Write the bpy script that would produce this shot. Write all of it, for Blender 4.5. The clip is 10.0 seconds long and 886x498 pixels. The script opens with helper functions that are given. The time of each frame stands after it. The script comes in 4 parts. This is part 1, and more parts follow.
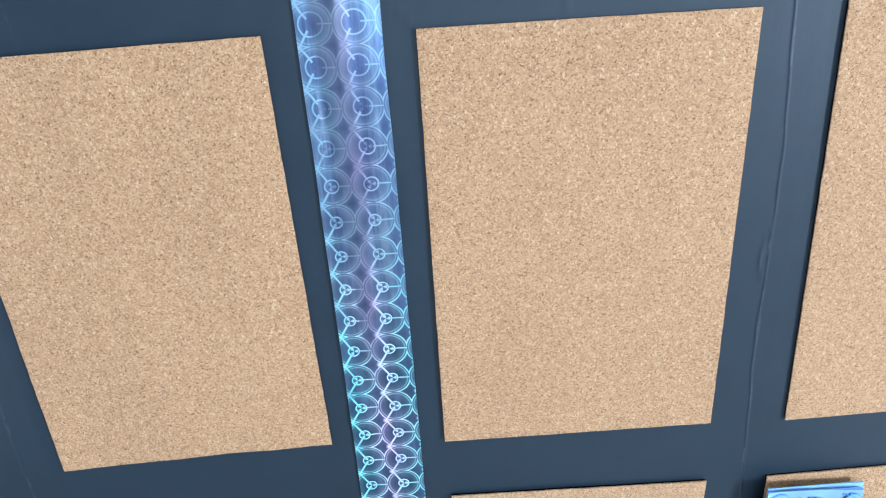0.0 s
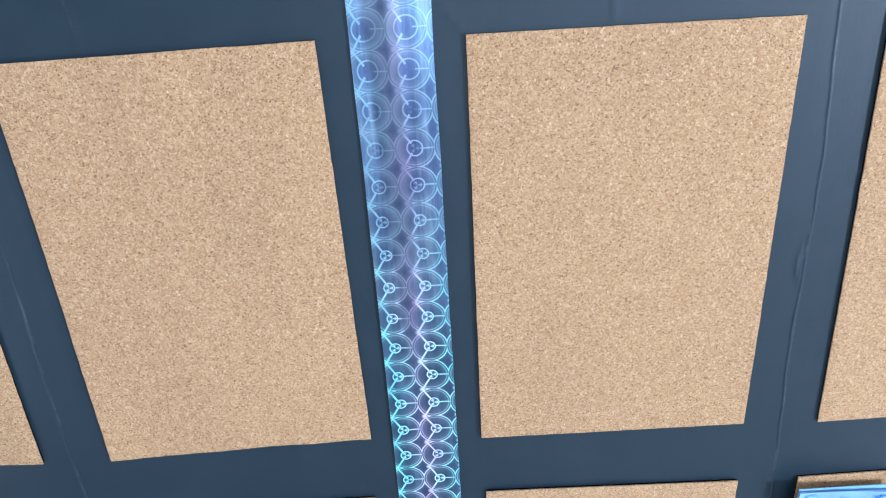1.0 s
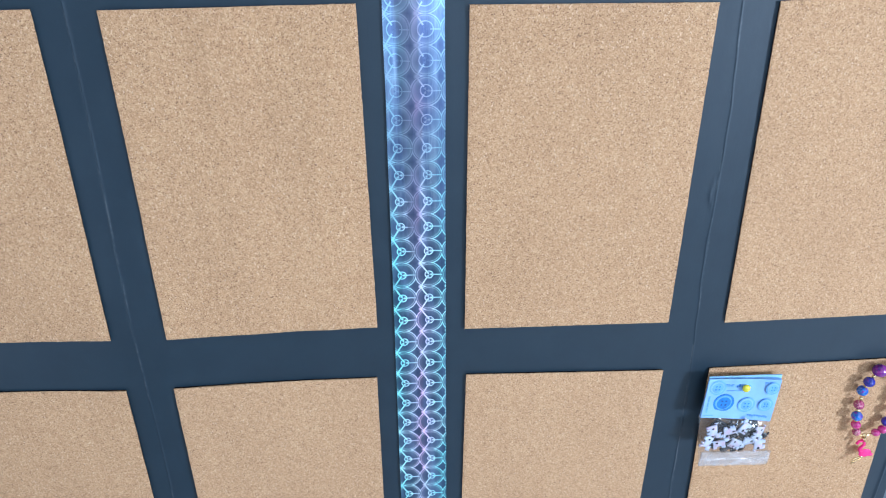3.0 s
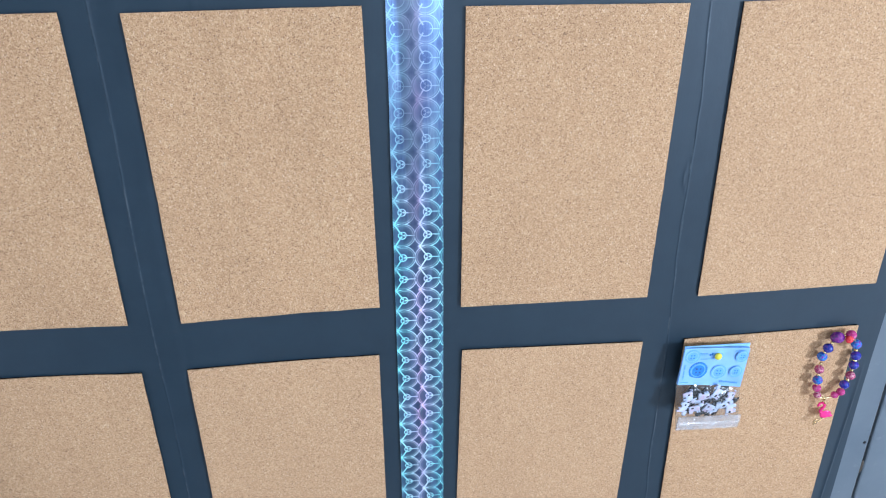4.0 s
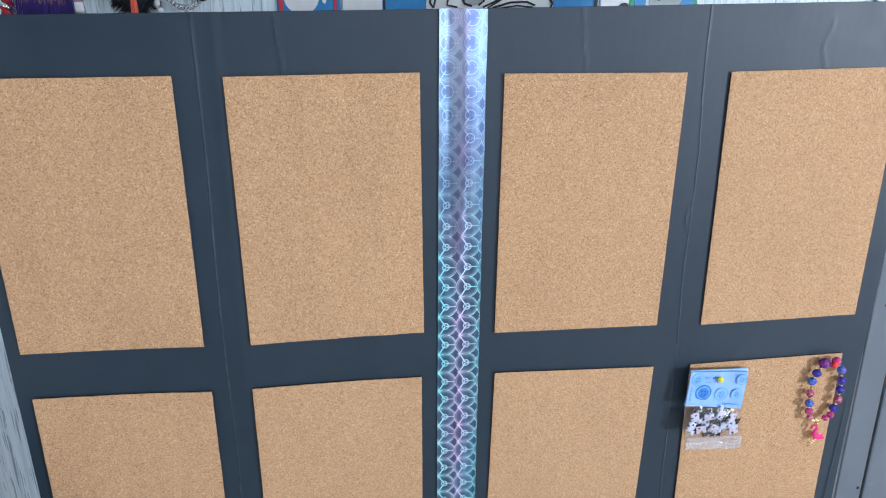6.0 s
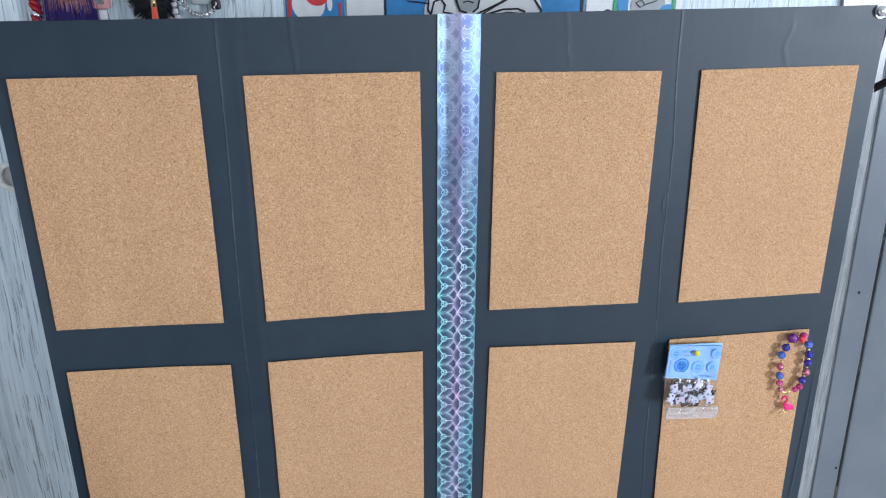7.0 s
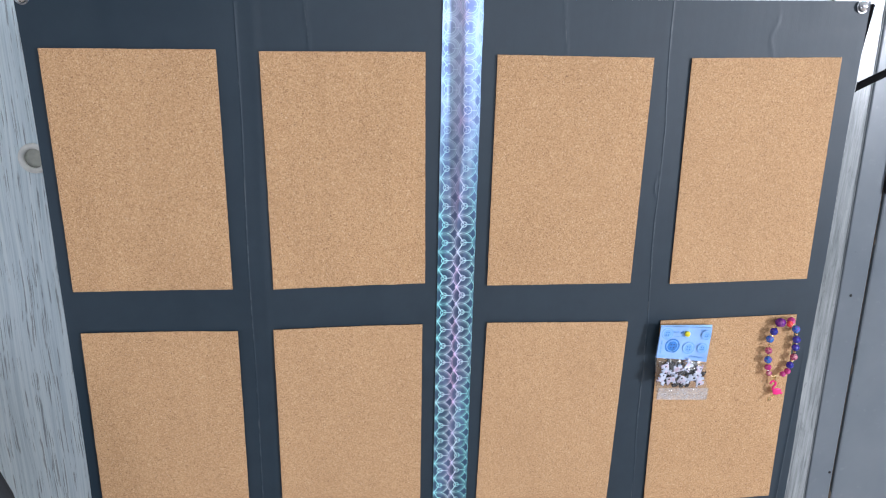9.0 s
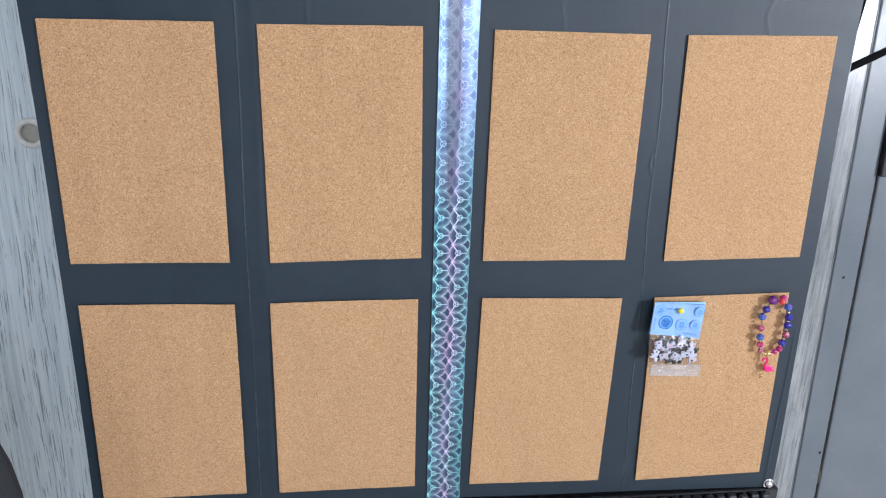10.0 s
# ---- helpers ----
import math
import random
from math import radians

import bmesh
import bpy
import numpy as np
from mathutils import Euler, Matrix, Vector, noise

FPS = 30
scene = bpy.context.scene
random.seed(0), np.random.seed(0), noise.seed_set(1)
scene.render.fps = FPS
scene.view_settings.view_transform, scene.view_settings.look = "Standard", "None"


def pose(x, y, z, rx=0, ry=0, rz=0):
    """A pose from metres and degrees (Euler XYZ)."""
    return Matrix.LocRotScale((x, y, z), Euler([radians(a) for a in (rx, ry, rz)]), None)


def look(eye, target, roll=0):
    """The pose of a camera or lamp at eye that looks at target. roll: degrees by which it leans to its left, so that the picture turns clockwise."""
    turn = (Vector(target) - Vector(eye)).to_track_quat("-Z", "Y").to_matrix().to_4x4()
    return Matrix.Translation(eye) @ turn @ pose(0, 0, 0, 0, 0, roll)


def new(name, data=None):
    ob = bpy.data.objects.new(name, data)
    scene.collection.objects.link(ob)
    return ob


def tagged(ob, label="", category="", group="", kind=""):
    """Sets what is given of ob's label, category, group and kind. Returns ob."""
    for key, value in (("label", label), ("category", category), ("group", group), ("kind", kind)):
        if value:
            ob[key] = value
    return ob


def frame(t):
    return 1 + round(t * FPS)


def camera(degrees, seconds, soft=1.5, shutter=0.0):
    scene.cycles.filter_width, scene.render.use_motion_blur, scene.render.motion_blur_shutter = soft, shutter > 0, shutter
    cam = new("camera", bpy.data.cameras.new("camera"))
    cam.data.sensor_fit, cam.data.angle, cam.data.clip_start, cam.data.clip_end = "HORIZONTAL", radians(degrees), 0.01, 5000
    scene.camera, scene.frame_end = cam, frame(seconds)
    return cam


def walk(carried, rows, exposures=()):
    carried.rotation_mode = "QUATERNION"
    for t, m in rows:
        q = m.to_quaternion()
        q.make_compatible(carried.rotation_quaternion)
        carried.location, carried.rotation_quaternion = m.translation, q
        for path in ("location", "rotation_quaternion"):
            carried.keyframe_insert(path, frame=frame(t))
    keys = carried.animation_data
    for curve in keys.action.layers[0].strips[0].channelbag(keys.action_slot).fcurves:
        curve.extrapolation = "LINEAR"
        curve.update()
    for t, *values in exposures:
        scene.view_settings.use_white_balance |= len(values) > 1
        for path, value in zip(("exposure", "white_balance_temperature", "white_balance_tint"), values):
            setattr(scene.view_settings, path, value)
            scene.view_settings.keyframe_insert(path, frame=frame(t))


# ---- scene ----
cam = camera(61.2, 10.0, 1.12)
PATH = [
    (0, (0.045, -0.446, 1.346), (0.062, 1.35, 0.468), -3.8),
    (0.5, (0.035, -0.45, 1.347), (0.035, 1.348, 0.471), -3.8),
    (1, (0.024, -0.455, 1.353), (0.01, 1.341, 0.473), -3.6),
    (1.5, (0.022, -0.454, 1.349), (0.013, 1.339, 0.462), -2.9),
    (2, (0.009, -0.504, 1.353), (0.027, 1.285, 0.458), -1.8),
    (2.5, (0.003, -0.57, 1.36), (0.06, 1.214, 0.457), -0.9),
    (4, (-0.05, -0.668, 1.379), (0.141, 1.103, 0.468), -0.0),
    (4.5, (-0.051, -0.695, 1.383), (0.178, 1.072, 0.475), -0.3),
    (5, (-0.064, -0.727, 1.39), (0.156, 1.09, 0.583), -0.0),
    (5.5, (-0.097, -0.753, 1.376), (0.127, 1.094, 0.644), 0.4),
    (7, (-0.135, -0.879, 1.375), (0.108, 0.985, 0.693), 0.2),
    (7.5, (-0.132, -0.909, 1.35), (0.108, 0.965, 0.694), 0.3),
    (8, (-0.145, -0.928, 1.345), (0.092, 0.955, 0.712), 0.6),
    (8.5, (-0.142, -0.939, 1.327), (0.094, 0.951, 0.719), 1.0),
    (9, (-0.137, -0.944, 1.319), (0.096, 0.949, 0.717), 1.3),
    (9.5, (-0.137, -0.949, 1.308), (0.1, 0.941, 0.698), 1.6),
    (10, (-0.138, -0.955, 1.305), (0.105, 0.926, 0.672), 1.8),
]
LIGHT = [(0, 0.10, 5200, 8), (1.0, 0.10, 5140, 8), (2.5, 0.01, 5060, 8), (4.5, 0.02, 5120, 9), (5.0, -0.03, 5160, 9), (5.5, -0.13, 5540, 12), (7.0, -0.19, 5760, 13), (8.0, -0.19, 5930, 14), (9.3, -0.20, 6030, 15), (10, -0.14, 6080, 15)]
walk(cam, [(t, pose(0, -0.003, 0) @ look(eye, target, roll)) for t, eye, target, roll in PATH], LIGHT)
WINDOW_W, FAR_W, LOW_W = 122.0, 18.0, 5.5

# ---- light ----
world = bpy.data.worlds.new("sky")
scene.world = world
world.use_nodes = True
wn = world.node_tree.nodes
sky = wn.new("ShaderNodeTexSky")
sky.sky_type, sky.sun_disc = "NISHITA", False
sky.sun_elevation, sky.sun_rotation = radians(38), radians(200)
wn["Background"].inputs["Strength"].default_value = 0.1
world.node_tree.links.new(sky.outputs[0], wn["Background"].inputs["Color"])


def area(name, m, w, h, power, colour):
    data = bpy.data.lights.new(name, "AREA")
    data.shape, data.size, data.size_y, data.energy, data.color = "RECTANGLE", w, h, power, colour
    ob = new(name, data)
    ob.matrix_world = m
    return ob


# daylight entering by the window in the side wall and the far window behind the viewer
area("window_daylight", look((2.68, -2.40, 1.40), (0.1, 0.0, 0.92)), 0.34, 0.62, WINDOW_W, (0.95, 0.98, 1.0))
area("rear_window_daylight", look((0.32, -2.72, 1.36), (-0.25, 0.0, 0.7)), 0.86, 1.16, FAR_W, (0.90, 0.95, 1.0))
# unseen fill lamp, added to brighten the lower left of the board
area("low_window_daylight", look((-1.68, -1.0, 0.45), (-0.3, 0.0, 0.8)), 0.56, 0.56, LOW_W, (0.95, 0.97, 1.0))


# ---- materials ----
class Nodes:
    """A node material in the making."""

    def __init__(self, name):
        self.mat = bpy.data.materials.new(name)
        self.mat.use_nodes = True
        self.tree = self.mat.node_tree
        self.bsdf = self.tree.nodes["Principled BSDF"]
        self.place = self.add("ShaderNodeNewGeometry").outputs["Position"]

    def add(self, kind, **values):
        node = self.tree.nodes.new(kind)
        for key, value in values.items():
            setattr(node, key, value)
        return node

    def put(self, socket, value):
        if hasattr(value, "links"):
            self.tree.links.new(value, socket)
        else:
            socket.default_value = value

    def math(self, op, a, b=0.0, c=0.0, clamp=False):
        n = self.add("ShaderNodeMath", operation=op, use_clamp=clamp)
        for s, v in zip(n.inputs, (a, b, c)):
            self.put(s, v)
        return n.outputs[0]

    def scaled(self, vec, s):
        n = self.add("ShaderNodeVectorMath", operation="MULTIPLY")
        self.put(n.inputs[0], vec)
        n.inputs[1].default_value = s
        return n.outputs[0]

    def moved(self, vec, other):
        n = self.add("ShaderNodeVectorMath", operation="ADD")
        self.put(n.inputs[0], vec)
        self.put(n.inputs[1], other)
        return n.outputs[0]

    def noise(self, vec, scale, detail=3.0, rough=0.55):
        n = self.add("ShaderNodeTexNoise")
        self.put(n.inputs["Vector"], vec)
        n.inputs["Scale"].default_value, n.inputs["Detail"].default_value, n.inputs["Roughness"].default_value = scale, detail, rough
        return n.outputs["Fac"]

    def cells(self, vec, scale, out="Color"):
        n = self.add("ShaderNodeTexVoronoi")
        self.put(n.inputs["Vector"], vec)
        n.inputs["Scale"].default_value = scale
        return n.outputs[out]

    def ramp(self, fac, *stops):
        n = self.add("ShaderNodeValToRGB")
        while len(n.color_ramp.elements) < len(stops):
            n.color_ramp.elements.new(0.5)
        for e, (p, c) in zip(n.color_ramp.elements, stops):
            e.position = p
            e.color = (*c, 1) if isinstance(c, tuple) else (c, c, c, 1)
        self.put(n.inputs[0], fac)
        return n.outputs[0]

    def mix(self, fac, a, b, blend="MIX"):
        n = self.add("ShaderNodeMix", data_type="RGBA", blend_type=blend)
        self.put(n.inputs[0], fac)
        for s, v in ((n.inputs[6], a), (n.inputs[7], b)):
            self.put(s, (*v, 1) if isinstance(v, tuple) else v)
        return n.outputs[2]

    def bump(self, height, strength, distance=0.001):
        n = self.add("ShaderNodeBump")
        n.inputs["Strength"].default_value, n.inputs["Distance"].default_value = strength, distance
        self.put(n.inputs["Height"], height)
        self.put(self.bsdf.inputs["Normal"], n.outputs[0])

    def done(self, colour, rough=0.5, metal=0.0, **more):
        self.put(self.bsdf.inputs["Base Color"], (*colour, 1) if isinstance(colour, tuple) else colour)
        self.put(self.bsdf.inputs["Roughness"], rough)
        self.put(self.bsdf.inputs["Metallic"], metal)
        for key, value in more.items():
            self.put(self.bsdf.inputs[key.replace("_", " ")], value)
        return self.mat


def simple(name, colour, rough=0.5, metal=0.0, grain=80.0, spread=0.12, **more):
    """A plain surface with slight mottling and relief."""
    n = Nodes(name)
    f = n.noise(n.place, grain, 4)
    lo, hi = tuple(c * (1 - spread) for c in colour), tuple(min(1, c * (1 + spread)) for c in colour)
    n.bump(f, 0.08)
    return n.done(n.ramp(f, (0.3, lo), (0.7, hi)), n.math("MULTIPLY_ADD", f, 0.2, rough - 0.1), metal, **more)


def cork_material():
    """Pressed cork: soft tan granules, sparse dark bark specks and pale flakes."""
    n = Nodes("cork")
    rnd = n.add("ShaderNodeObjectInfo").outputs["Random"]
    shift = n.add("ShaderNodeCombineXYZ")
    n.put(shift.inputs[0], n.math("MULTIPLY", rnd, 7.0))
    n.put(shift.inputs[2], n.math("MULTIPLY", rnd, 3.0))
    p = n.moved(n.place, shift.outputs[0])
    warp = n.add("ShaderNodeTexNoise")
    n.put(warp.inputs["Vector"], p)
    warp.inputs["Scale"].default_value = 420
    pw = n.moved(p, n.scaled(warp.outputs["Color"], (0.0018, 0.0018, 0.0018)))
    grain = n.add("ShaderNodeSeparateColor")
    n.put(grain.inputs[0], n.cells(pw, 1020))
    fine = n.noise(p, 2100, 3, 0.7)
    g = n.math("ADD", n.math("MULTIPLY", grain.outputs[0], 0.52), n.math("MULTIPLY", fine, 0.48))
    col = n.ramp(g, (0.14, (0.285, 0.153, 0.070)), (0.38, (0.450, 0.262, 0.130)), (0.6, (0.528, 0.321, 0.164)), (0.88, (0.66, 0.453, 0.259)))
    # bark specks and pale flakes, a millimetre or two long, each kind gathered here and there
    gather = n.noise(p, 95, 2)
    spots = n.add("ShaderNodeSeparateColor")
    n.put(spots.inputs[0], n.cells(n.scaled(pw, (1.0, 1.0, 1.35)), 980))
    dark = n.math("GREATER_THAN", n.math("MULTIPLY_ADD", gather, 0.06, spots.outputs[1]), 0.986)
    col = n.mix(n.math("MULTIPLY", dark, 0.72), col, (0.14, 0.066, 0.034))
    flakes = n.add("ShaderNodeSeparateColor")
    n.put(flakes.inputs[0], n.cells(n.scaled(pw, (1.5, 1.0, 0.9)), 800))
    pale = n.math("GREATER_THAN", n.math("MULTIPLY_ADD", gather, -0.06, flakes.outputs[2]), 0.940)
    col = n.mix(n.math("MULTIPLY", pale, 0.5), col, (0.80, 0.60, 0.40))
    clump = n.noise(p, 300, 3, 0.65)
    col = n.mix(0.34, col, n.ramp(clump, (0.3, 0.34), (0.5, 0.5), (0.7, 0.64)), "OVERLAY")
    broad = n.noise(n.scaled(p, (1, 1, 0.4)), 14, 3)
    col = n.mix(0.5, col, n.ramp(broad, (0.3, 0.45), (0.7, 0.55)), "OVERLAY")
    col = n.mix(n.math("MULTIPLY", rnd, 0.16), col, (0.52, 0.335, 0.19))
    n.bump(n.math("ADD", g, n.math("MULTIPLY", n.noise(p, 2500, 2), 0.5)), 0.22, 0.0005)
    return n.done(col, 0.82, Specular_IOR_Level=0.25)


def card_material():
    """Black card of the board: fibres, faint scuffs."""
    n = Nodes("black_card")
    f = n.noise(n.place, 30, 5, 0.6)
    fib = n.noise(n.scaled(n.place, (1, 1, 0.25)), 500, 3)
    col = n.ramp(f, (0.3, (0.0085, 0.0215, 0.035)), (0.7, (0.0130, 0.028, 0.0425)))
    scuff = n.ramp(n.noise(n.scaled(n.place, (1, 1, 0.4)), 120, 5, 0.7), (0.66, 0.0), (0.85, 0.25))
    col = n.mix(scuff, col, (0.05, 0.058, 0.066))
    axes = n.add("ShaderNodeSeparateXYZ")
    n.put(axes.inputs[0], n.moved(n.place, n.scaled(n.add("ShaderNodeTexNoise").outputs["Color"], (0.0008, 0.0, 0.0))))
    worn = n.ramp(n.noise(n.scaled(n.place, (1, 1, 0.5)), 70, 4, 0.7), (0.48, 0.0), (0.62, 0.5))
    for fold, slant in ((-0.2736, 0.0), (0.2965, -0.0235), (-0.060, -0.1), (0.284, -0.12)):
        d = n.math("SUBTRACT", n.math("MULTIPLY_ADD", axes.outputs[2], -slant, axes.outputs[0]), fold)
        mark = n.math("SUBTRACT", 1.0, n.math("DIVIDE", n.math("ABSOLUTE", d), 0.0011), clamp=True)
        if slant < -0.05:
            mark = n.math("MULTIPLY", mark, n.math("GREATER_THAN", axes.outputs[2], 1.275))
        col = n.mix(n.math("MULTIPLY", mark, worn), col, (0.10, 0.112, 0.12))
    n.bump(n.math("ADD", n.math("MULTIPLY", fib, 0.35), n.math("MULTIPLY", f, 1.2)), 0.2, 0.0008)
    return n.done(col, n.math("MULTIPLY_ADD", f, 0.16, 0.42), Specular_IOR_Level=0.51)


def tape_material():
    """Holographic film: rings on a 25 mm grid, joined by zigzags, with concave stars between them."""
    n = Nodes("holographic_film")
    sep = n.add("ShaderNodeSeparateXYZ")
    n.put(sep.inputs[0], n.place)
    x, z = sep.outputs[0], sep.outputs[2]
    wob = n.math("MULTIPLY_ADD", n.noise(n.place, 60, 2), 0.0016, -0.0008)
    u = n.math("DIVIDE", n.math("SUBTRACT", n.math("ADD", x, wob), 0.0065), 0.025)
    v = n.math("DIVIDE", n.math("SUBTRACT", n.math("ADD", z, wob), 1.252), 0.025)
    fu = n.math("SUBTRACT", u, n.math("ROUND", u))
    fv = n.math("SUBTRACT", v, n.math("ROUND", v))
    r = n.math("SQRT", n.math("ADD", n.math("MULTIPLY", fu, fu), n.math("MULTIPLY", fv, fv)))

    def line(d, w):
        return n.math("SUBTRACT", 1.0, n.math("DIVIDE", n.math("ABSOLUTE", d), w), clamp=True)

    def both(a, b):
        return n.math("MAXIMUM", a, b)

    # the rings seem to open towards the top of the strip
    open_ = n.math("MULTIPLY_ADD", n.math("SUBTRACT", z, 1.15, clamp=True), 1.0, 0.0)
    lines = line(n.math("SUBTRACT", r, n.math("ADD", open_, 0.15)), 0.028)
    # a bright hub in three sectors
    faded = n.math("SUBTRACT", 1.0, n.math("MULTIPLY", n.math("SUBTRACT", z, 1.12, clamp=True), 7.0), clamp=True)
    turn = n.math("ABSOLUTE", n.math("SINE", n.math("MULTIPLY", n.math("ARCTAN2", fv, fu), 1.5)))
    lines = both(lines, n.math("MULTIPLY", n.math("LESS_THAN", r, 0.12), n.math("MULTIPLY", n.math("MULTIPLY", n.math("SUBTRACT", 1.0, turn), 0.85), faded)))
    lines = both(lines, n.math("MULTIPLY", line(n.math("SUBTRACT", r, 0.515), 0.030), 0.8))
    lines = both(lines, n.math("MULTIPLY", line(n.math("SUBTRACT", r, 0.445), 0.026), 0.35))
    far = n.math("GREATER_THAN", r, 0.15)
    bar = n.math("MULTIPLY", n.math("MULTIPLY", line(fv, 0.03), n.math("GREATER_THAN", fu, 0.05)), 0.8)
    lines = both(lines, n.math("MULTIPLY", bar, far))
    zig = line(n.math("ADD", fu, n.math("MULTIPLY", n.math("ABSOLUTE", fv), 0.62)), 0.045)
    lines = both(lines, n.math("MULTIPLY", n.math("MULTIPLY", zig, far), n.math("LESS_THAN", fu, 0.0)))
    node = n.math("SUBTRACT", 1.0, n.math("MULTIPLY", n.math("SQRT", n.math("ADD", n.math("POWER", n.math("ADD", fu, 0.31), 2.0), n.math("POWER", n.math("SUBTRACT", n.math("ABSOLUTE", fv), 0.5), 2.0))), 9.0), clamp=True)
    lines = both(lines, node)
    lines = n.math("MULTIPLY", lines, 1.38, clamp=True)
    haze = n.math("MULTIPLY", n.math("POWER", n.math("SUBTRACT", 1.0, n.math("ABSOLUTE", n.math("SUBTRACT", r, 0.42)), clamp=True), 5.0), 0.16)
    patchy = n.noise(n.scaled(n.place, (1.3, 1, 0.6)), 38, 4)
    lines = n.math("MULTIPLY", lines, n.ramp(patchy, (0.34, 0.7), (0.5, 1.0)))
    tone = n.noise(n.scaled(n.place, (1, 1, 0.3)), 150, 3)
    def span(value, lo, hi, a=0.0, b=1.0):
        m = n.add("ShaderNodeMapRange", interpolation_type="SMOOTHSTEP")
        for k, val in enumerate((value, lo, hi, a, b)):
            n.put(m.inputs[k], val)
        return m.outputs[0]

    # reflections painted on the upper half: pale sheen along both sides, a dark band down the middle
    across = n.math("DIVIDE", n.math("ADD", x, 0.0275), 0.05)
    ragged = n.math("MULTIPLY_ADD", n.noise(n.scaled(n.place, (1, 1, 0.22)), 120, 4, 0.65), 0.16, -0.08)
    painted_sheen = span(n.math("ADD", z, n.math("MULTIPLY", patchy, 0.07)), 1.065, 1.225)
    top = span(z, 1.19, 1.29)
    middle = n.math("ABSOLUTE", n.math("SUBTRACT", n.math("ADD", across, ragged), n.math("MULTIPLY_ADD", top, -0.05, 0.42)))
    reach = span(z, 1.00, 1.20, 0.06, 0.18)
    dark_reflection = n.math("SUBTRACT", 1.0, span(n.math("DIVIDE", middle, reach), 0.75, 1.35), clamp=True)
    dark_reflection = n.math("MULTIPLY", dark_reflection, span(z, 0.99, 1.08))
    lines = n.math("MULTIPLY", lines, n.math("MULTIPLY_ADD", painted_sheen, -0.50, 1.0))
    lines = n.math("MULTIPLY", lines, n.math("MULTIPLY_ADD", dark_reflection, -0.68, 1.0))
    # the lines turn from turquoise at the edges to lilac and pink near the middle
    drift = n.math("MULTIPLY_ADD", n.noise(n.scaled(n.place, (0.5, 1, 0.5)), 20, 3), 1.5, -0.75)
    centre = n.math("SUBTRACT", 1.0, n.math("MULTIPLY", n.math("ABSOLUTE", n.math("SUBTRACT", across, 0.5)), 2.2), clamp=True)
    hue = n.ramp(n.math("ADD", n.math("MULTIPLY", centre, 0.62), drift), (0.0, (0.34, 0.90, 0.93)), (0.22, (0.50, 0.93, 0.97)), (0.42, (0.68, 0.86, 0.99)), (0.58, (0.74, 0.72, 0.99)), (0.72, (0.90, 0.62, 0.94)), (0.86, (0.42, 0.93, 0.92)))
    # film ground colour, with the painted sheen and dark reflection mixed over it
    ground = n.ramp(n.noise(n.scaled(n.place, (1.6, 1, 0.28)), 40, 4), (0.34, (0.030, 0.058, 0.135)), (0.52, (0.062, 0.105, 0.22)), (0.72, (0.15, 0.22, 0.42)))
    sheen_streaks = n.ramp(n.noise(n.scaled(n.place, (1, 1, 0.10)), 110, 5, 0.65), (0.40, (0.095, 0.135, 0.30)), (0.53, (0.19, 0.265, 0.48)), (0.66, (0.38, 0.49, 0.69)))
    ground = n.mix(n.math("MULTIPLY", painted_sheen, 0.85), ground, sheen_streaks)
    ground = n.mix(n.math("MULTIPLY", dark_reflection, 0.96), ground, n.ramp(tone, (0.4, (0.022, 0.040, 0.095)), (0.6, (0.048, 0.066, 0.145))))
    hue = n.mix(n.math("MULTIPLY", painted_sheen, 0.35), hue, n.ramp(tone, (0.40, (0.72, 0.80, 0.98)), (0.54, (0.78, 0.78, 0.97)), (0.66, (0.92, 0.74, 0.93))))
    ground = n.mix(haze, ground, hue)
    col = n.mix(lines, ground, hue)
    n.bump(n.math("ADD", n.noise(n.scaled(n.place, (1, 1, 0.12)), 90, 2), n.math("MULTIPLY", lines, 0.1)), 0.35, 0.0012)
    metal = n.math("MULTIPLY", n.math("MULTIPLY_ADD", lines, -0.72, 0.78), n.math("MULTIPLY_ADD", dark_reflection, -0.7, 1.0))
    return n.done(col, n.math("MULTIPLY_ADD", lines, 0.15, 0.30), metal, Coat_Weight=0.25, Coat_Roughness=0.15)


def limed_wood():
    """White-washed boarding with dark open pores running upright."""
    n = Nodes("limed_wood")
    w = n.noise(n.scaled(n.place, (1, 1, 0.25)), 9, 2)
    shift = n.add("ShaderNodeCombineXYZ")
    n.put(shift.inputs[0], n.math("MULTIPLY", w, 0.02))
    p = n.moved(n.place, shift.outputs[0])
    streak = n.noise(n.scaled(p, (1, 1, 0.022)), 430, 2, 0.5)
    pores = n.ramp(streak, (0.575, 0.0), (0.60, 1.0))
    gate = n.ramp(n.noise(n.scaled(p, (1, 1, 0.18)), 130, 2), (0.44, 0.05), (0.55, 1.0))
    pores = n.math("MULTIPLY", pores, gate)
    soft = n.noise(n.scaled(p, (1, 1, 0.012)), 210, 3, 0.6)
    col = n.ramp(soft, (0.36, (0.55, 0.66, 0.71)), (0.52, (0.70, 0.80, 0.84)), (0.66, (0.77, 0.86, 0.89)))
    col = n.mix(n.math("MULTIPLY", pores, 0.6), col, (0.10, 0.125, 0.14))
    n.bump(n.math("SUBTRACT", n.math("MULTIPLY", soft, 0.5), pores), 0.5, 0.0007)
    return n.done(col, 0.6)


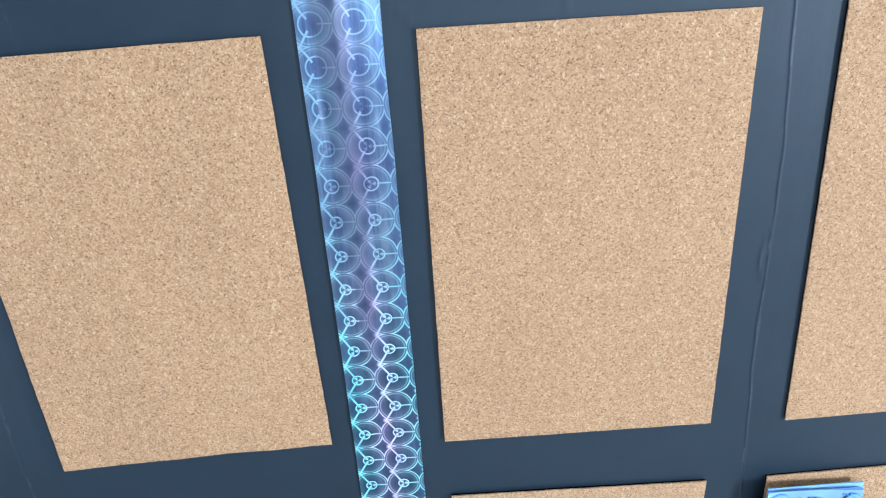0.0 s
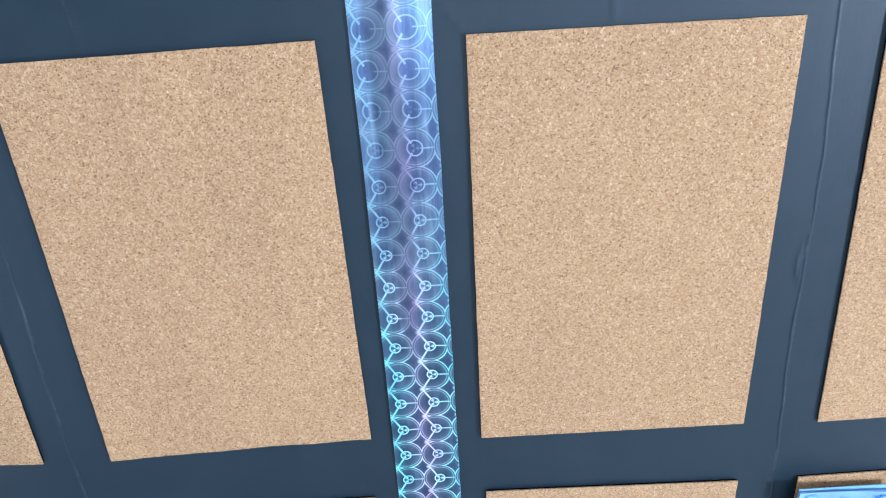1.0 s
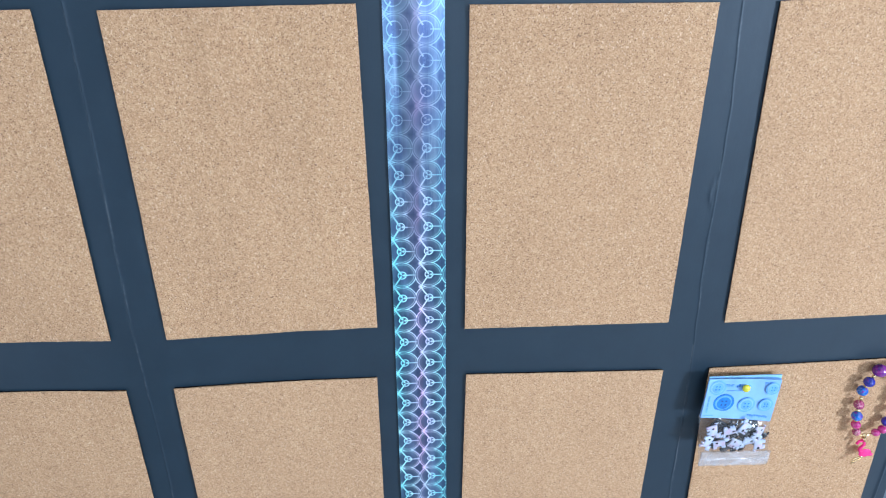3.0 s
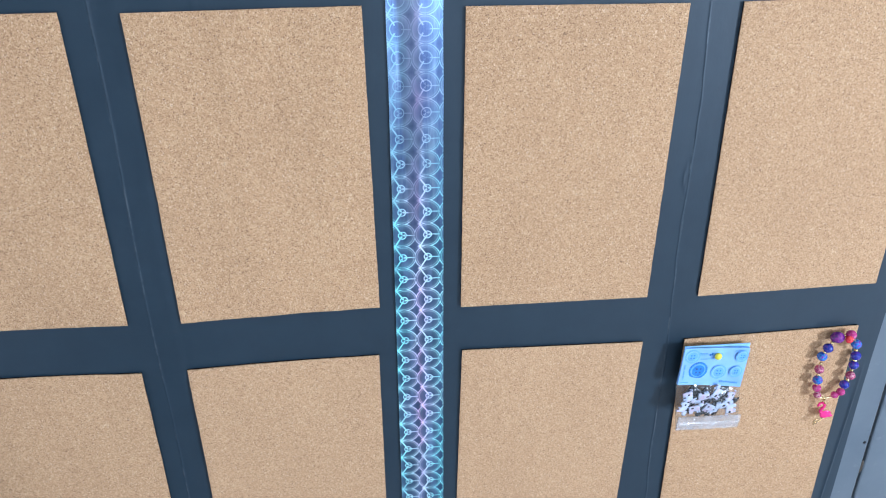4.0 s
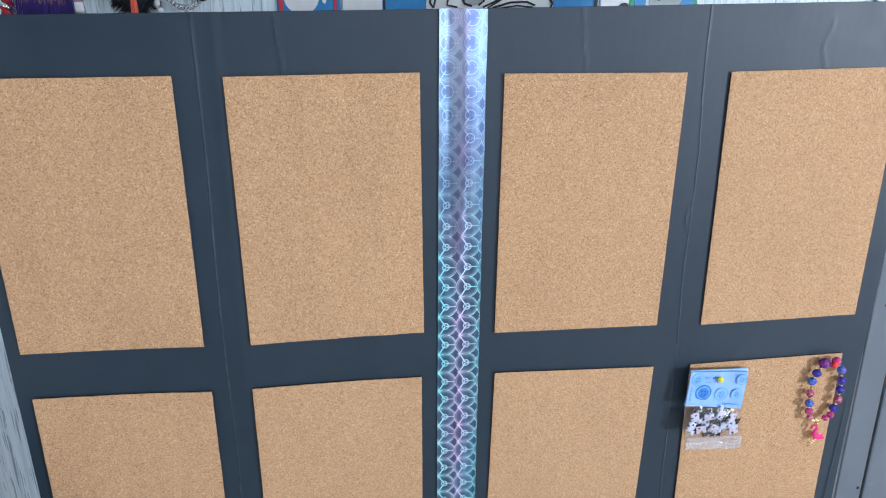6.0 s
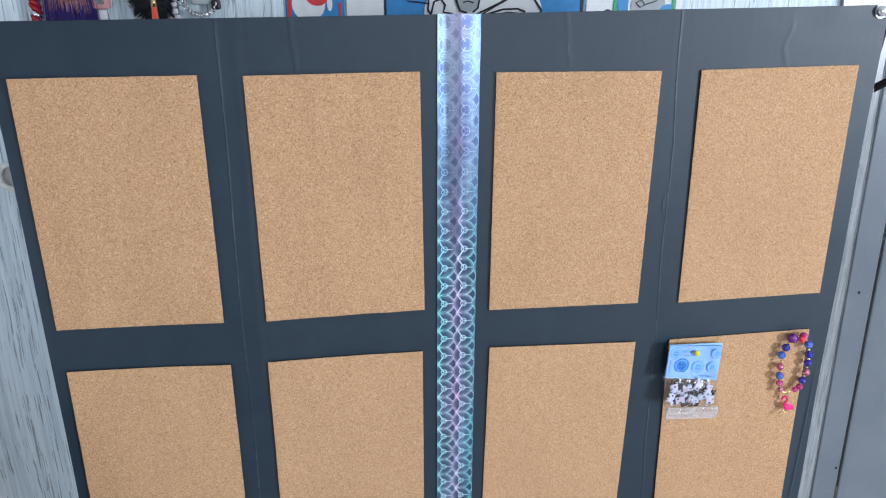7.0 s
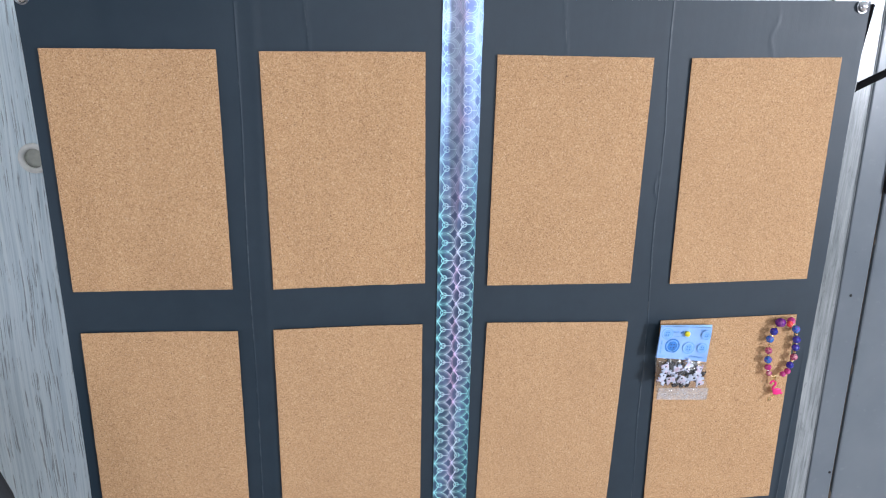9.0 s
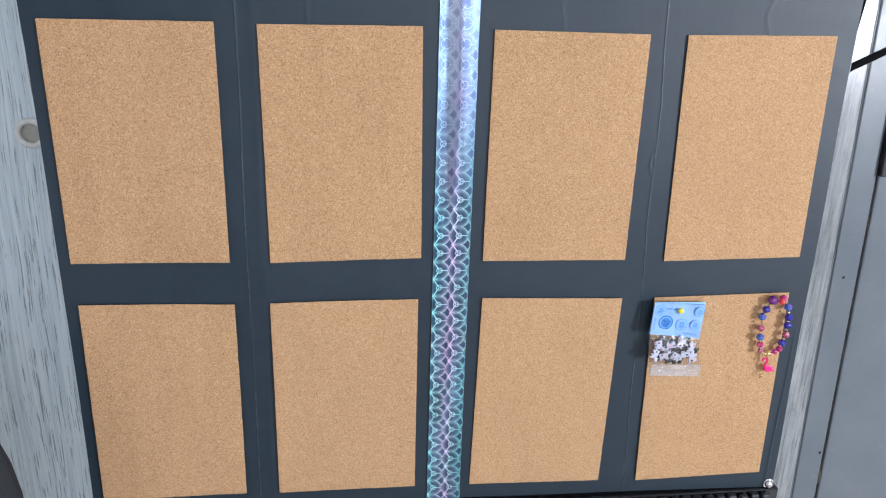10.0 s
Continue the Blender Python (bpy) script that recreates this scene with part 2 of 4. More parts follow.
def weathered_white():
    """Painted trim, worn to grey along the grain, more so towards the floor."""
    n = Nodes("worn_white_paint")
    s = n.noise(n.scaled(n.place, (1, 1, 0.05)), 190, 5, 0.68)
    b = n.noise(n.scaled(n.place, (1, 1, 0.3)), 22, 3)
    chip = n.noise(n.scaled(n.place, (1, 1, 0.3)), 120, 4, 0.7)
    f = n.math("ADD", n.math("MULTIPLY", s, 0.62), n.math("MULTIPLY", b, 0.38))
    col = n.ramp(f, (0.36, (0.13, 0.148, 0.157)), (0.46, (0.21, 0.232, 0.24)), (0.60, (0.33, 0.352, 0.36)))
    col = n.mix(n.ramp(chip, (0.60, 0.0), (0.70, 0.6)), col, (0.115, 0.125, 0.125))
    n.bump(n.math("SUBTRACT", s, n.math("MULTIPLY", chip, 0.5)), 0.45)
    return n.done(col, n.math("MULTIPLY_ADD", s, 0.2, 0.2), Coat_Weight=0.5, Coat_Roughness=0.22)


def painted_door():
    n = Nodes("grey_white_paint")
    b = n.noise(n.place, 5, 4)
    d = n.noise(n.place, 55, 4, 0.65)
    col = n.ramp(b, (0.3, (0.130, 0.156, 0.182)), (0.7, (0.178, 0.202, 0.225)))
    col = n.mix(n.ramp(d, (0.62, 0.0), (0.8, 0.3)), col, (0.34, 0.35, 0.34))
    n.bump(d, 0.12)
    return n.done(col, n.math("MULTIPLY_ADD", d, 0.2, 0.22))


def clear_film(name, gloss, tone, grain, milk=0.0):
    """Thin plastic: see-through, with sharp glints and some whiteness in the folds."""
    n = Nodes(name)
    t, g, d = n.add("ShaderNodeBsdfTransparent"), n.add("ShaderNodeBsdfGlossy"), n.add("ShaderNodeBsdfDiffuse")
    t.inputs[0].default_value = (tone, tone, tone, 1)
    d.inputs[0].default_value = (0.80, 0.78, 0.80, 1)
    g.inputs["Roughness"].default_value = 0.16
    b = n.add("ShaderNodeBump")
    b.inputs["Strength"].default_value, b.inputs["Distance"].default_value = 0.7, 0.003
    n.put(b.inputs["Height"], n.noise(n.place, grain, 2))
    n.tree.links.new(b.outputs[0], g.inputs["Normal"])
    m, w = n.add("ShaderNodeMixShader"), n.add("ShaderNodeMixShader")
    folds = n.ramp(n.noise(n.place, grain * 0.8, 3, 0.6), (0.45, 0.25), (0.66, 1.0))
    n.put(w.inputs[0], n.math("MULTIPLY", folds, milk))
    n.tree.links.new(t.outputs[0], w.inputs[1])
    n.tree.links.new(d.outputs[0], w.inputs[2])
    m.inputs[0].default_value = gloss
    n.tree.links.new(w.outputs[0], m.inputs[1])
    n.tree.links.new(g.outputs[0], m.inputs[2])
    n.tree.links.new(m.outputs[0], n.tree.nodes["Material Output"].inputs[0])
    return n.mat


def marbled(name, a, b, c, scale=260.0):
    n = Nodes(name)
    f = n.noise(n.place, scale, 3, 0.6)
    return n.done(n.ramp(f, (0.38, a), (0.5, b), (0.62, c)), 0.16, Coat_Weight=0.6)


def planks():
    n = Nodes("floor_laminate")
    f = n.noise(n.scaled(n.place, (0.08, 1, 1)), 40, 4)
    return n.done(n.ramp(f, (0.3, (0.42, 0.37, 0.31)), (0.7, (0.54, 0.48, 0.42))), 0.4)


CORK, CARD, TAPE = cork_material(), card_material(), tape_material()
LIMED, WORN, DOOR = limed_wood(), weathered_white(), painted_door()
FILM = clear_film("clear_film", 0.075, 0.90, 95, 0.05)
PLASTER = simple("plaster", (0.33, 0.33, 0.33), 0.8, grain=14, spread=0.05)
CEIL = simple("ceiling_paint", (0.72, 0.72, 0.71), 0.85, grain=14, spread=0.04)
FLOOR = planks()
CHROME = simple("chrome", (0.75, 0.76, 0.78), 0.18, 1.0)
BLACK = simple("black_enamel", (0.012, 0.013, 0.015), 0.35)
RUBBER = simple("black_rubber", (0.016, 0.016, 0.017), 0.5)
CLOTH = simple("black_cloth", (0.016, 0.019, 0.024), 0.85, grain=400, spread=0.3)
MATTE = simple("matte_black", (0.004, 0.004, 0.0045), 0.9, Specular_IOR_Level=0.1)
GLOSS = simple("black_gloss", (0.010, 0.011, 0.013), 0.12)
RUST = simple("brown_gap_seal", (0.085, 0.065, 0.045), 0.8, grain=60, spread=0.5)
GOLD = simple("gilt_metal", (0.70, 0.53, 0.28), 0.25, 1.0)
YELLOW = simple("yellow_plastic", (0.80, 0.70, 0.03), 0.3)
SEAL = clear_film("clear_seal", 0.22, 0.93, 170, 0.32)
INK = simple("black_ink", (0.015, 0.015, 0.017), 0.6)
WHITE = simple("white_paper", (0.74, 0.75, 0.75), 0.6, spread=0.05)
BLUEART = simple("blue_ink", (0.035, 0.23, 0.52), 0.5, spread=0.1)
REDART = simple("red_ink", (0.58, 0.03, 0.04), 0.5)
GREENART = simple("green_ink", (0.03, 0.32, 0.15), 0.5)
GREYART = simple("grey_ink", (0.36, 0.39, 0.40), 0.6)
CARDBLUE = simple("light_blue_print", (0.27, 0.46, 0.84), 0.45, grain=40, spread=0.14)
CARDBACK = simple("pale_blue_print", (0.33, 0.58, 0.86), 0.45, grain=40)
PRINT1 = simple("strong_blue_print", (0.035, 0.19, 0.56), 0.45, grain=160, spread=0.3)
PRINT2 = simple("soft_blue_print", (0.17, 0.38, 0.76), 0.45, grain=160, spread=0.2)
PRINT3 = simple("deep_blue_print", (0.02, 0.08, 0.27), 0.5)
B_WHITE = marbled("white_black_button", (0.46, 0.52, 0.66), (0.52, 0.56, 0.68), (0.58, 0.46, 0.56), 160)
B_BLACK = simple("black_button", (0.02, 0.02, 0.022), 0.25)
PURPLE = marbled("purple_bead", (0.06, 0.005, 0.13), (0.13, 0.01, 0.20), (0.24, 0.02, 0.22))
PINK = marbled("pink_bead", (0.40, 0.01, 0.13), (0.50, 0.03, 0.20), (0.60, 0.12, 0.28))
ROYAL = marbled("royal_blue_bead", (0.008, 0.01, 0.20), (0.015, 0.025, 0.33), (0.08, 0.015, 0.28))
SKYB = marbled("sky_blue_bead", (0.015, 0.06, 0.42), (0.04, 0.20, 0.56), (0.15, 0.03, 0.36))
ROSE = marbled("rose_marbled_bead", (0.62, 0.30, 0.32), (0.42, 0.04, 0.14), (0.22, 0.03, 0.10), 420)
RED = marbled("red_bead", (0.68, 0.02, 0.03), (0.78, 0.05, 0.05), (0.6, 0.01, 0.04))
HOTPINK = simple("pink_enamel", (0.84, 0.03, 0.22), 0.25)
CORAL = simple("coral_thread", (0.78, 0.12, 0.07), 0.7, grain=900, spread=0.4)
PLUM = simple("violet_fur", (0.036, 0.018, 0.17), 0.75, grain=500, spread=0.5)
BLUSH = simple("blush_fur", (0.46, 0.22, 0.21), 0.75, grain=500, spread=0.3)
CLEARPINK = simple("pink_resin", (0.60, 0.30, 0.30), 0.12)
PEARL = simple("pearl", (0.74, 0.73, 0.75), 0.2)
RUBY = simple("ruby_glass", (0.34, 0.01, 0.02), 0.12)


# ---- building blocks ----
def linked(name, bm, mat, parent=None, smooth=False):
    mesh = bpy.data.meshes.new(name)
    if smooth:
        for f in bm.faces:
            f.smooth = True
    bm.to_mesh(mesh)
    bm.free()
    for m in mat if isinstance(mat, (list, tuple)) else (mat,):
        mesh.materials.append(m)
    ob = new(name, mesh)
    ob.parent = parent
    return ob


def part(name, bm, mat, parent, label="", smooth=False):
    return tagged(linked(name, bm, mat, parent, smooth), label)


def empty(name, x, y, z, label="", category="", group=""):
    ob = new(name)
    ob.empty_display_size = 0.05
    ob.location = (x, y, z)
    return tagged(ob, label, category, group)


def box(bm, x0, x1, y0, y1, z0, z1, bevel=0.0, m=None):
    mat = Matrix.Translation(((x0 + x1) / 2, (y0 + y1) / 2, (z0 + z1) / 2)) @ Matrix.Diagonal((x1 - x0, y1 - y0, z1 - z0, 1))
    vs = bmesh.ops.create_cube(bm, size=1, matrix=(m @ mat if m else mat))["verts"]
    if bevel:
        es = {e for v in vs for e in v.link_edges}
        bmesh.ops.bevel(bm, geom=list(es), offset=bevel, segments=2, affect="EDGES", profile=0.5)
    return bm


def boxed(*args, **kw):
    return box(bmesh.new(), *args, **kw)


def ball(bm, x, y, z, r, sx=1, sy=1, sz=1, u=14, v=9):
    bmesh.ops.create_uvsphere(bm, u_segments=u, v_segments=v, radius=r, matrix=Matrix.Translation((x, y, z)) @ Matrix.Diagonal((sx, sy, sz, 1)))
    return bm


def disc(bm, x, y, z, r, t, seg=24, sx=1.0, sz=1.0):
    """A flat round piece facing the viewer, front face at y."""
    bmesh.ops.create_cone(bm, cap_ends=True, segments=seg, radius1=r, radius2=r, depth=t,
                          matrix=Matrix.Translation((x, y + t / 2, z)) @ Matrix.Diagonal((sx, 1, sz, 1)) @ Matrix.Rotation(radians(90), 4, "X"))
    return bm


def tube(bm, pts, r, seg=8, taper=None):
    """A round rod along pts."""
    rings = []
    pts = [Vector(p) for p in pts]
    for i, p in enumerate(pts):
        d = (pts[min(i + 1, len(pts) - 1)] - pts[max(i - 1, 0)]).normalized()
        side = d.cross(Vector((0, 1, 0.013))).normalized()
        up = side.cross(d)
        rr = r if taper is None else r + (taper - r) * i / (len(pts) - 1)
        rings.append([bm.verts.new(p + rr * (math.cos(a) * side + math.sin(a) * up)) for a in (2 * math.pi * k / seg for k in range(seg))])
    for a, b in zip(rings, rings[1:]):
        for k in range(seg):
            bm.faces.new((a[k], a[(k + 1) % seg], b[(k + 1) % seg], b[k]))
    bm.faces.new(rings[0][::-1])
    bm.faces.new(rings[-1])
    return bm


def torus(bm, c, R, r, facing="Y", seg=20, tube_seg=7):
    ring = []
    for i in range(seg):
        a = 2 * math.pi * i / seg
        row = []
        for j in range(tube_seg):
            b = 2 * math.pi * j / tube_seg
            q = (R + r * math.cos(b))
            p = (q * math.cos(a), r * math.sin(b), q * math.sin(a)) if facing == "Y" else (r * math.sin(b), q * math.cos(a), q * math.sin(a))
            row.append(bm.verts.new(Vector(c) + Vector(p)))
        ring.append(row)
    for i in range(seg):
        for j in range(tube_seg):
            bm.faces.new((ring[i][j], ring[(i + 1) % seg][j], ring[(i + 1) % seg][(j + 1) % tube_seg], ring[i][(j + 1) % tube_seg]))
    bmesh.ops.recalc_face_normals(bm, faces=bm.faces)
    return bm


def sheet(xs, zs, front, back):
    """A slab with a shaped front: front(u, v) gives a place, back its depth behind, even or by place."""
    bm = bmesh.new()
    g = [[bm.verts.new(front(u, v)) for u in xs] for v in zs]
    for j in range(len(zs) - 1):
        for i in range(len(xs) - 1):
            bm.faces.new((g[j][i], g[j][i + 1], g[j + 1][i + 1], g[j + 1][i]))
    rim = g[0][:] + [r[-1] for r in g[1:]] + g[-1][-2::-1] + [r[0] for r in g[-2:0:-1]]
    low = [bm.verts.new((v.co.x, back(v.co.x, v.co.z) if callable(back) else back, v.co.z)) for v in rim]
    k = len(rim)
    for i in range(k):
        bm.faces.new((rim[(i + 1) % k], rim[i], low[i], low[(i + 1) % k]))
    bm.faces.new(low[::-1])
    bmesh.ops.recalc_face_normals(bm, faces=bm.faces)
    for e in bm.edges:
        if len(e.link_faces) == 2 and e.calc_face_angle() > 0.7:
            e.smooth = False
    return bm


# ---- the room ----
WALL = 0.38
X0, X1, Y0, TOP = -1.7, 2.7, -2.75, 2.35
S = dict(kind="structure")
tagged(linked("floor", boxed(X0 - 0.1, X1 + 0.1, Y0 - 0.1, WALL + 0.15, -0.06, 0), FLOOR), "pale wood-effect laminate floor", "floor", **S)
tagged(linked("ceiling", boxed(X0 - 0.1, X1 + 0.1, Y0 - 0.1, WALL + 0.15, TOP, TOP + 0.06), CEIL), "plain white ceiling", "ceiling", **S)
# boarded wall behind the board, up to the door opening
tagged(linked("wall_north", boxed(X0 - 0.1, 0.826, WALL, WALL + 0.12, 0, TOP), LIMED), "white-washed wood-grain wall with dark upright pores", "wall", **S)
tagged(linked("wall_north_over_door", boxed(0.826, X1 + 0.1, WALL, WALL + 0.12, 2.06, TOP), LIMED), "white-washed wall over the door", "wall", **S)


def wall_with_hole(name, make, a0, a1, b0, b1, z0, z1, z_top, label):
    bm = bmesh.new()
    for r in ((a0, b0, 0, z_top), (b1, a1, 0, z_top), (b0, b1, 0, z0), (b0, b1, z1, z_top)):
        make(bm, *r)
    return tagged(linked(name, bm, PLASTER), label, "wall", **S)


wall_with_hole("wall_east", lambda bm, a, b, c, d: box(bm, X1, X1 + 0.1, a, b, c, d), Y0, WALL, -2.59, -2.21, 1.07, 1.73, TOP, "light plaster wall with a window opening")
wall_with_hole("wall_south", lambda bm, a, b, c, d: box(bm, a, b, Y0 - 0.1, Y0, c, d), X0 - 0.1, X1 + 0.1, -0.16, 0.80, 0.72, 2.00, TOP, "light plaster wall with a window opening")

# the opening here is added only to house the low fill lamp
wall_with_hole("wall_west", lambda bm, a, b, c, d: box(bm, X0 - 0.1, X0, a, b, c, d), Y0, WALL, -1.33, -0.67, 0.12, 0.78, TOP, "light plaster wall with a low opening added for fill light")


def window_frame(name, m, w, h):
    ob = new(name)
    ob.matrix_world = m
    tagged(ob, "white-framed unseen window opening in the plaster wall", "window", **S)
    t = 0.045
    for a in ((-w / 2, w / 2, -t / 2, t / 2, -h / 2, -h / 2 + t), (-w / 2, w / 2, -t / 2, t / 2, h / 2 - t, h / 2), (-w / 2, -w / 2 + t, -t / 2, t / 2, -h / 2 + t, h / 2 - t), (w / 2 - t, w / 2, -t / 2, t / 2, -h / 2 + t, h / 2 - t)):
        part("window_frame", boxed(*a, bevel=0.004), WHITE, ob)
    return ob


window_frame("window_1", pose(X1 + 0.06, -2.40, 1.40, 0, 0, 90), 0.38, 0.66)
window_frame("window_2", pose(0.32, Y0 - 0.06, 1.36), 0.96, 1.28)
# frame of the added opening around the low fill lamp
window_frame("fill_opening_3", pose(X0 - 0.06, -1.0, 0.45, 0, 0, 90), 0.66, 0.66)

# the door and its trim lean slightly against the board
LEAN = Matrix(((1, 0, -0.026, 0.026 * 0.74), (0, 1, 0, 0), (0, 0, 1, 0), (0, 0, 0, 1)))
bm = bmesh.new()
box(bm, 0.735, 0.8338, WALL - 0.009, WALL - 0.001, 0.0, 2.05, bevel=0.002, m=LEAN)
box(bm, 0.8352, 0.8378, WALL - 0.0075, WALL - 0.001, 0.0, 2.05, bevel=0.0015, m=LEAN)
tagged(linked("trim", bm, WORN), "worn white-painted wooden door trim", "trim", **S)

# door frame, gap and leaf
door = new("door_1")
door.location = (0.9, WALL, 0)
tagged(door, "closed grey-white painted door in its frame", "door", **S)


def in_door(name, bm, mat, label=""):
    ob = part(name, bm, mat, door, label)
    ob.matrix_parent_inverse = Matrix.Translation((-0.9, -WALL, 0))
    return ob


in_door("door_frame", boxed(0.8408, 0.8968, WALL - 0.006, WALL + 0.09, 0, 2.05, bevel=0.003, m=LEAN), DOOR)
in_door("gap_seal", boxed(0.8972, 0.9032, WALL + 0.002, WALL + 0.06, 0.0, 2.04, m=LEAN), RUST, "brown weathered gap seal")
in_door("door_leaf", boxed(0.9036, 1.66, WALL - 0.004, WALL + 0.04, 0.01, 2.04, bevel=0.004, m=LEAN), DOOR)
in_door("door_frame", boxed(1.664, 1.74, WALL - 0.006, WALL + 0.09, 0, 2.05, bevel=0.003, m=LEAN), DOOR)
in_door("hinge", boxed(0.897, 0.911, WALL - 0.018, WALL - 0.0065, 1.0, 1.15, bevel=0.003, m=LEAN), RUBBER, "black hinge strip")
for x, z in ((0.8650, 0.787), (0.8980, 0.368)):
    bm = bmesh.new()
    ball(bm, x, WALL - 0.0065, z, 0.0032, 1, 0.6, 1, 8, 6)
    in_door("nail_head", bm, RUBBER, "dark nail head")
# clots of old sealant in the gap
for z, r in ((0.615, 0.006), (0.300, 0.008), (0.90, 0.004)):
    bm = bmesh.new()
    ball(bm, 0.9002 - 0.026 * (z - 0.74), WALL - 0.002, z, r, 0.45, 0.35, 2.2, 10, 8)
    in_door("sealant_clot", bm, RUST, "brown clot of old sealant")
tagged(linked("wall_north_side", boxed(1.742, X1 + 0.1, WALL, WALL + 0.12, 0, 2.06), PLASTER), "light plaster wall beside the door", "wall", **S)

# round cable outlet in the boarded wall
ring = empty("wall_outlet_ring", -0.6725, WALL, 1.0695, "cream plastic round outlet ring set in the wall", "outlet ring")
CREAM = simple("cream_plastic", (0.78, 0.78, 0.73), 0.35)
# darker cream: the shade inside the ring is put into the colour
CREAM_SHADED = simple("cream_plastic_shaded", (0.40, 0.405, 0.35), 0.5)
bm = bmesh.new()
torus(bm, (0, -0.0050, 0), 0.0210, 0.0050, seg=40, tube_seg=12)
part("rim", bm, CREAM, ring, smooth=True)
part("cup", disc(bmesh.new(), 0, -0.0010, 0, 0.0200, 0.0009), CREAM_SHADED, ring, "flat grey-cream face, coloured darker for the shade of a recess")

# ---- the low black table, the stand and the chair ----
table = empty("low_table", 0.01, 0.0, 0, "low black table with a slatted front carrying the board", "table")
SLATE = simple("dark_slate_paint", (0.020, 0.024, 0.031), 0.42, grain=160, spread=0.3)
part("tabletop", boxed(-0.53, 0.535, -0.006, 0.25, 0.545, 0.571, bevel=0.003), GLOSS, table)
for x in (-0.49, 0.49):
    for y in (0.03, 0.21):
        part("leg", boxed(x - 0.02, x + 0.02, y - 0.02, y + 0.02, 0, 0.5445, bevel=0.003), BLACK, table)
slat = part("slat", boxed(-0.0068, 0.0068, -0.017, -0.0065, 0.16, 0.5675, bevel=0.0025), SLATE, table)
slat.location = (-0.517, 0, 0)
for k in range(1, 55):
    ob = new("slat", slat.data)
    ob.parent = table
    ob.location = (-0.517 + 0.019 * k, -0.002 * (k % 3 == 1), 0.001 * (k % 2))

stand = empty("board_stand", 0, 0.03, 0.571, "black metal stand behind the display board", "stand")
for x, lean in ((-0.47, 0.0), (0.4495, 0.107)):
    m = Matrix(((1, 0, lean, 0), (0, 1, 0, 0), (0, 0, 1, 0), (0, 0, 0, 1)))
    part("post", boxed(x - 0.012, x + 0.012, -0.019, 0.006, 0.0, 0.757 if lean == 0 else 0.771, bevel=0.002, m=m), MATTE, stand)
part("crossbar", boxed(-0.457, 0.441, -0.012, 0.006, 0.02, 0.045, bevel=0.002), BLACK, stand)
part("crossbar", boxed(-0.457, 0.512, -0.012, 0.006, 0.70, 0.725, bevel=0.002), BLACK, stand)

bm = bmesh.new()
tube(bm, [(0.532, 0.035, 1.20), (0.555, 0.07, 1.208), (0.604, 0.11, 1.225), (0.656, 0.115, 1.248), (0.74, 0.13, 1.285), (0.86, 0.20, 1.325), (1.0, 0.30, 1.345), (1.1, 0.373, 1.35)], 0.0060)
tagged(linked("cable", bm, MATTE, smooth=True), "black cable running from the stand to the door", "cable")

chair = empty("office_chair", -0.74, -0.06, 0, "black padded office chair with a rounded back", "chair")


def pad(w, h, t, n=20):
    """A cushion with an oval outline in x and z."""
    bm = bmesh.new()
    bmesh.ops.create_uvsphere(bm, u_segments=32, v_segments=16, radius=1)
    for v in bm.verts:
        for i, s in enumerate((w, t, h)):
            c = v.co[i]
            v.co[i] = math.copysign(abs(c) ** 0.7, c) * s
    return bm


back = part("backrest", pad(0.175, 0.24, 0.035), CLOTH, chair, smooth=True)
back.location = (0.01, -0.04, 0.612)
seat = part("seat", pad(0.19, 0.035, 0.19), CLOTH, chair, smooth=True)
seat.location = (0, -0.27, 0.40)
part("back_bar", boxed(-0.025, 0.025, -0.045, -0.03, 0.35, 0.5, bevel=0.004), BLACK, chair)
bm = bmesh.new()
tube(bm, [(0, -0.27, 0.06), (0, -0.27, 0.37)], 0.025, 12)
part("column", bm, CHROME, chair, "chrome gas column", smooth=True)
for k in range(5):
    a = 2 * math.pi * k / 5 + 0.3
    bm = bmesh.new()
    tube(bm, [(0, -0.27, 0.075), (0.2 * math.cos(a), -0.27 + 0.2 * math.sin(a), 0.055)], 0.018, 8, 0.012)
    ball(bm, 0.2 * math.cos(a), -0.27 + 0.2 * math.sin(a), 0.026, 0.026)
    part("base_leg", bm, BLACK, chair)

# ---- the display board ----
board = empty("display_board", 0.01, 0, 0.575, "black trifold card display board with worn creases", "display board")


def crease2(v):
    z = 0.575 + 0.765 * v
    return 0.2825 - 0.018 * v + 0.0016 * math.sin(z * 23) + 0.0011 * noise.noise((z * 30, 3, 1))


def bow(x, z):
    """The card bellies out along its left fold."""
    return 0.0062 * math.exp(-((x + 0.272) / 0.085) ** 2 - ((z - 0.96) / 0.15) ** 2)


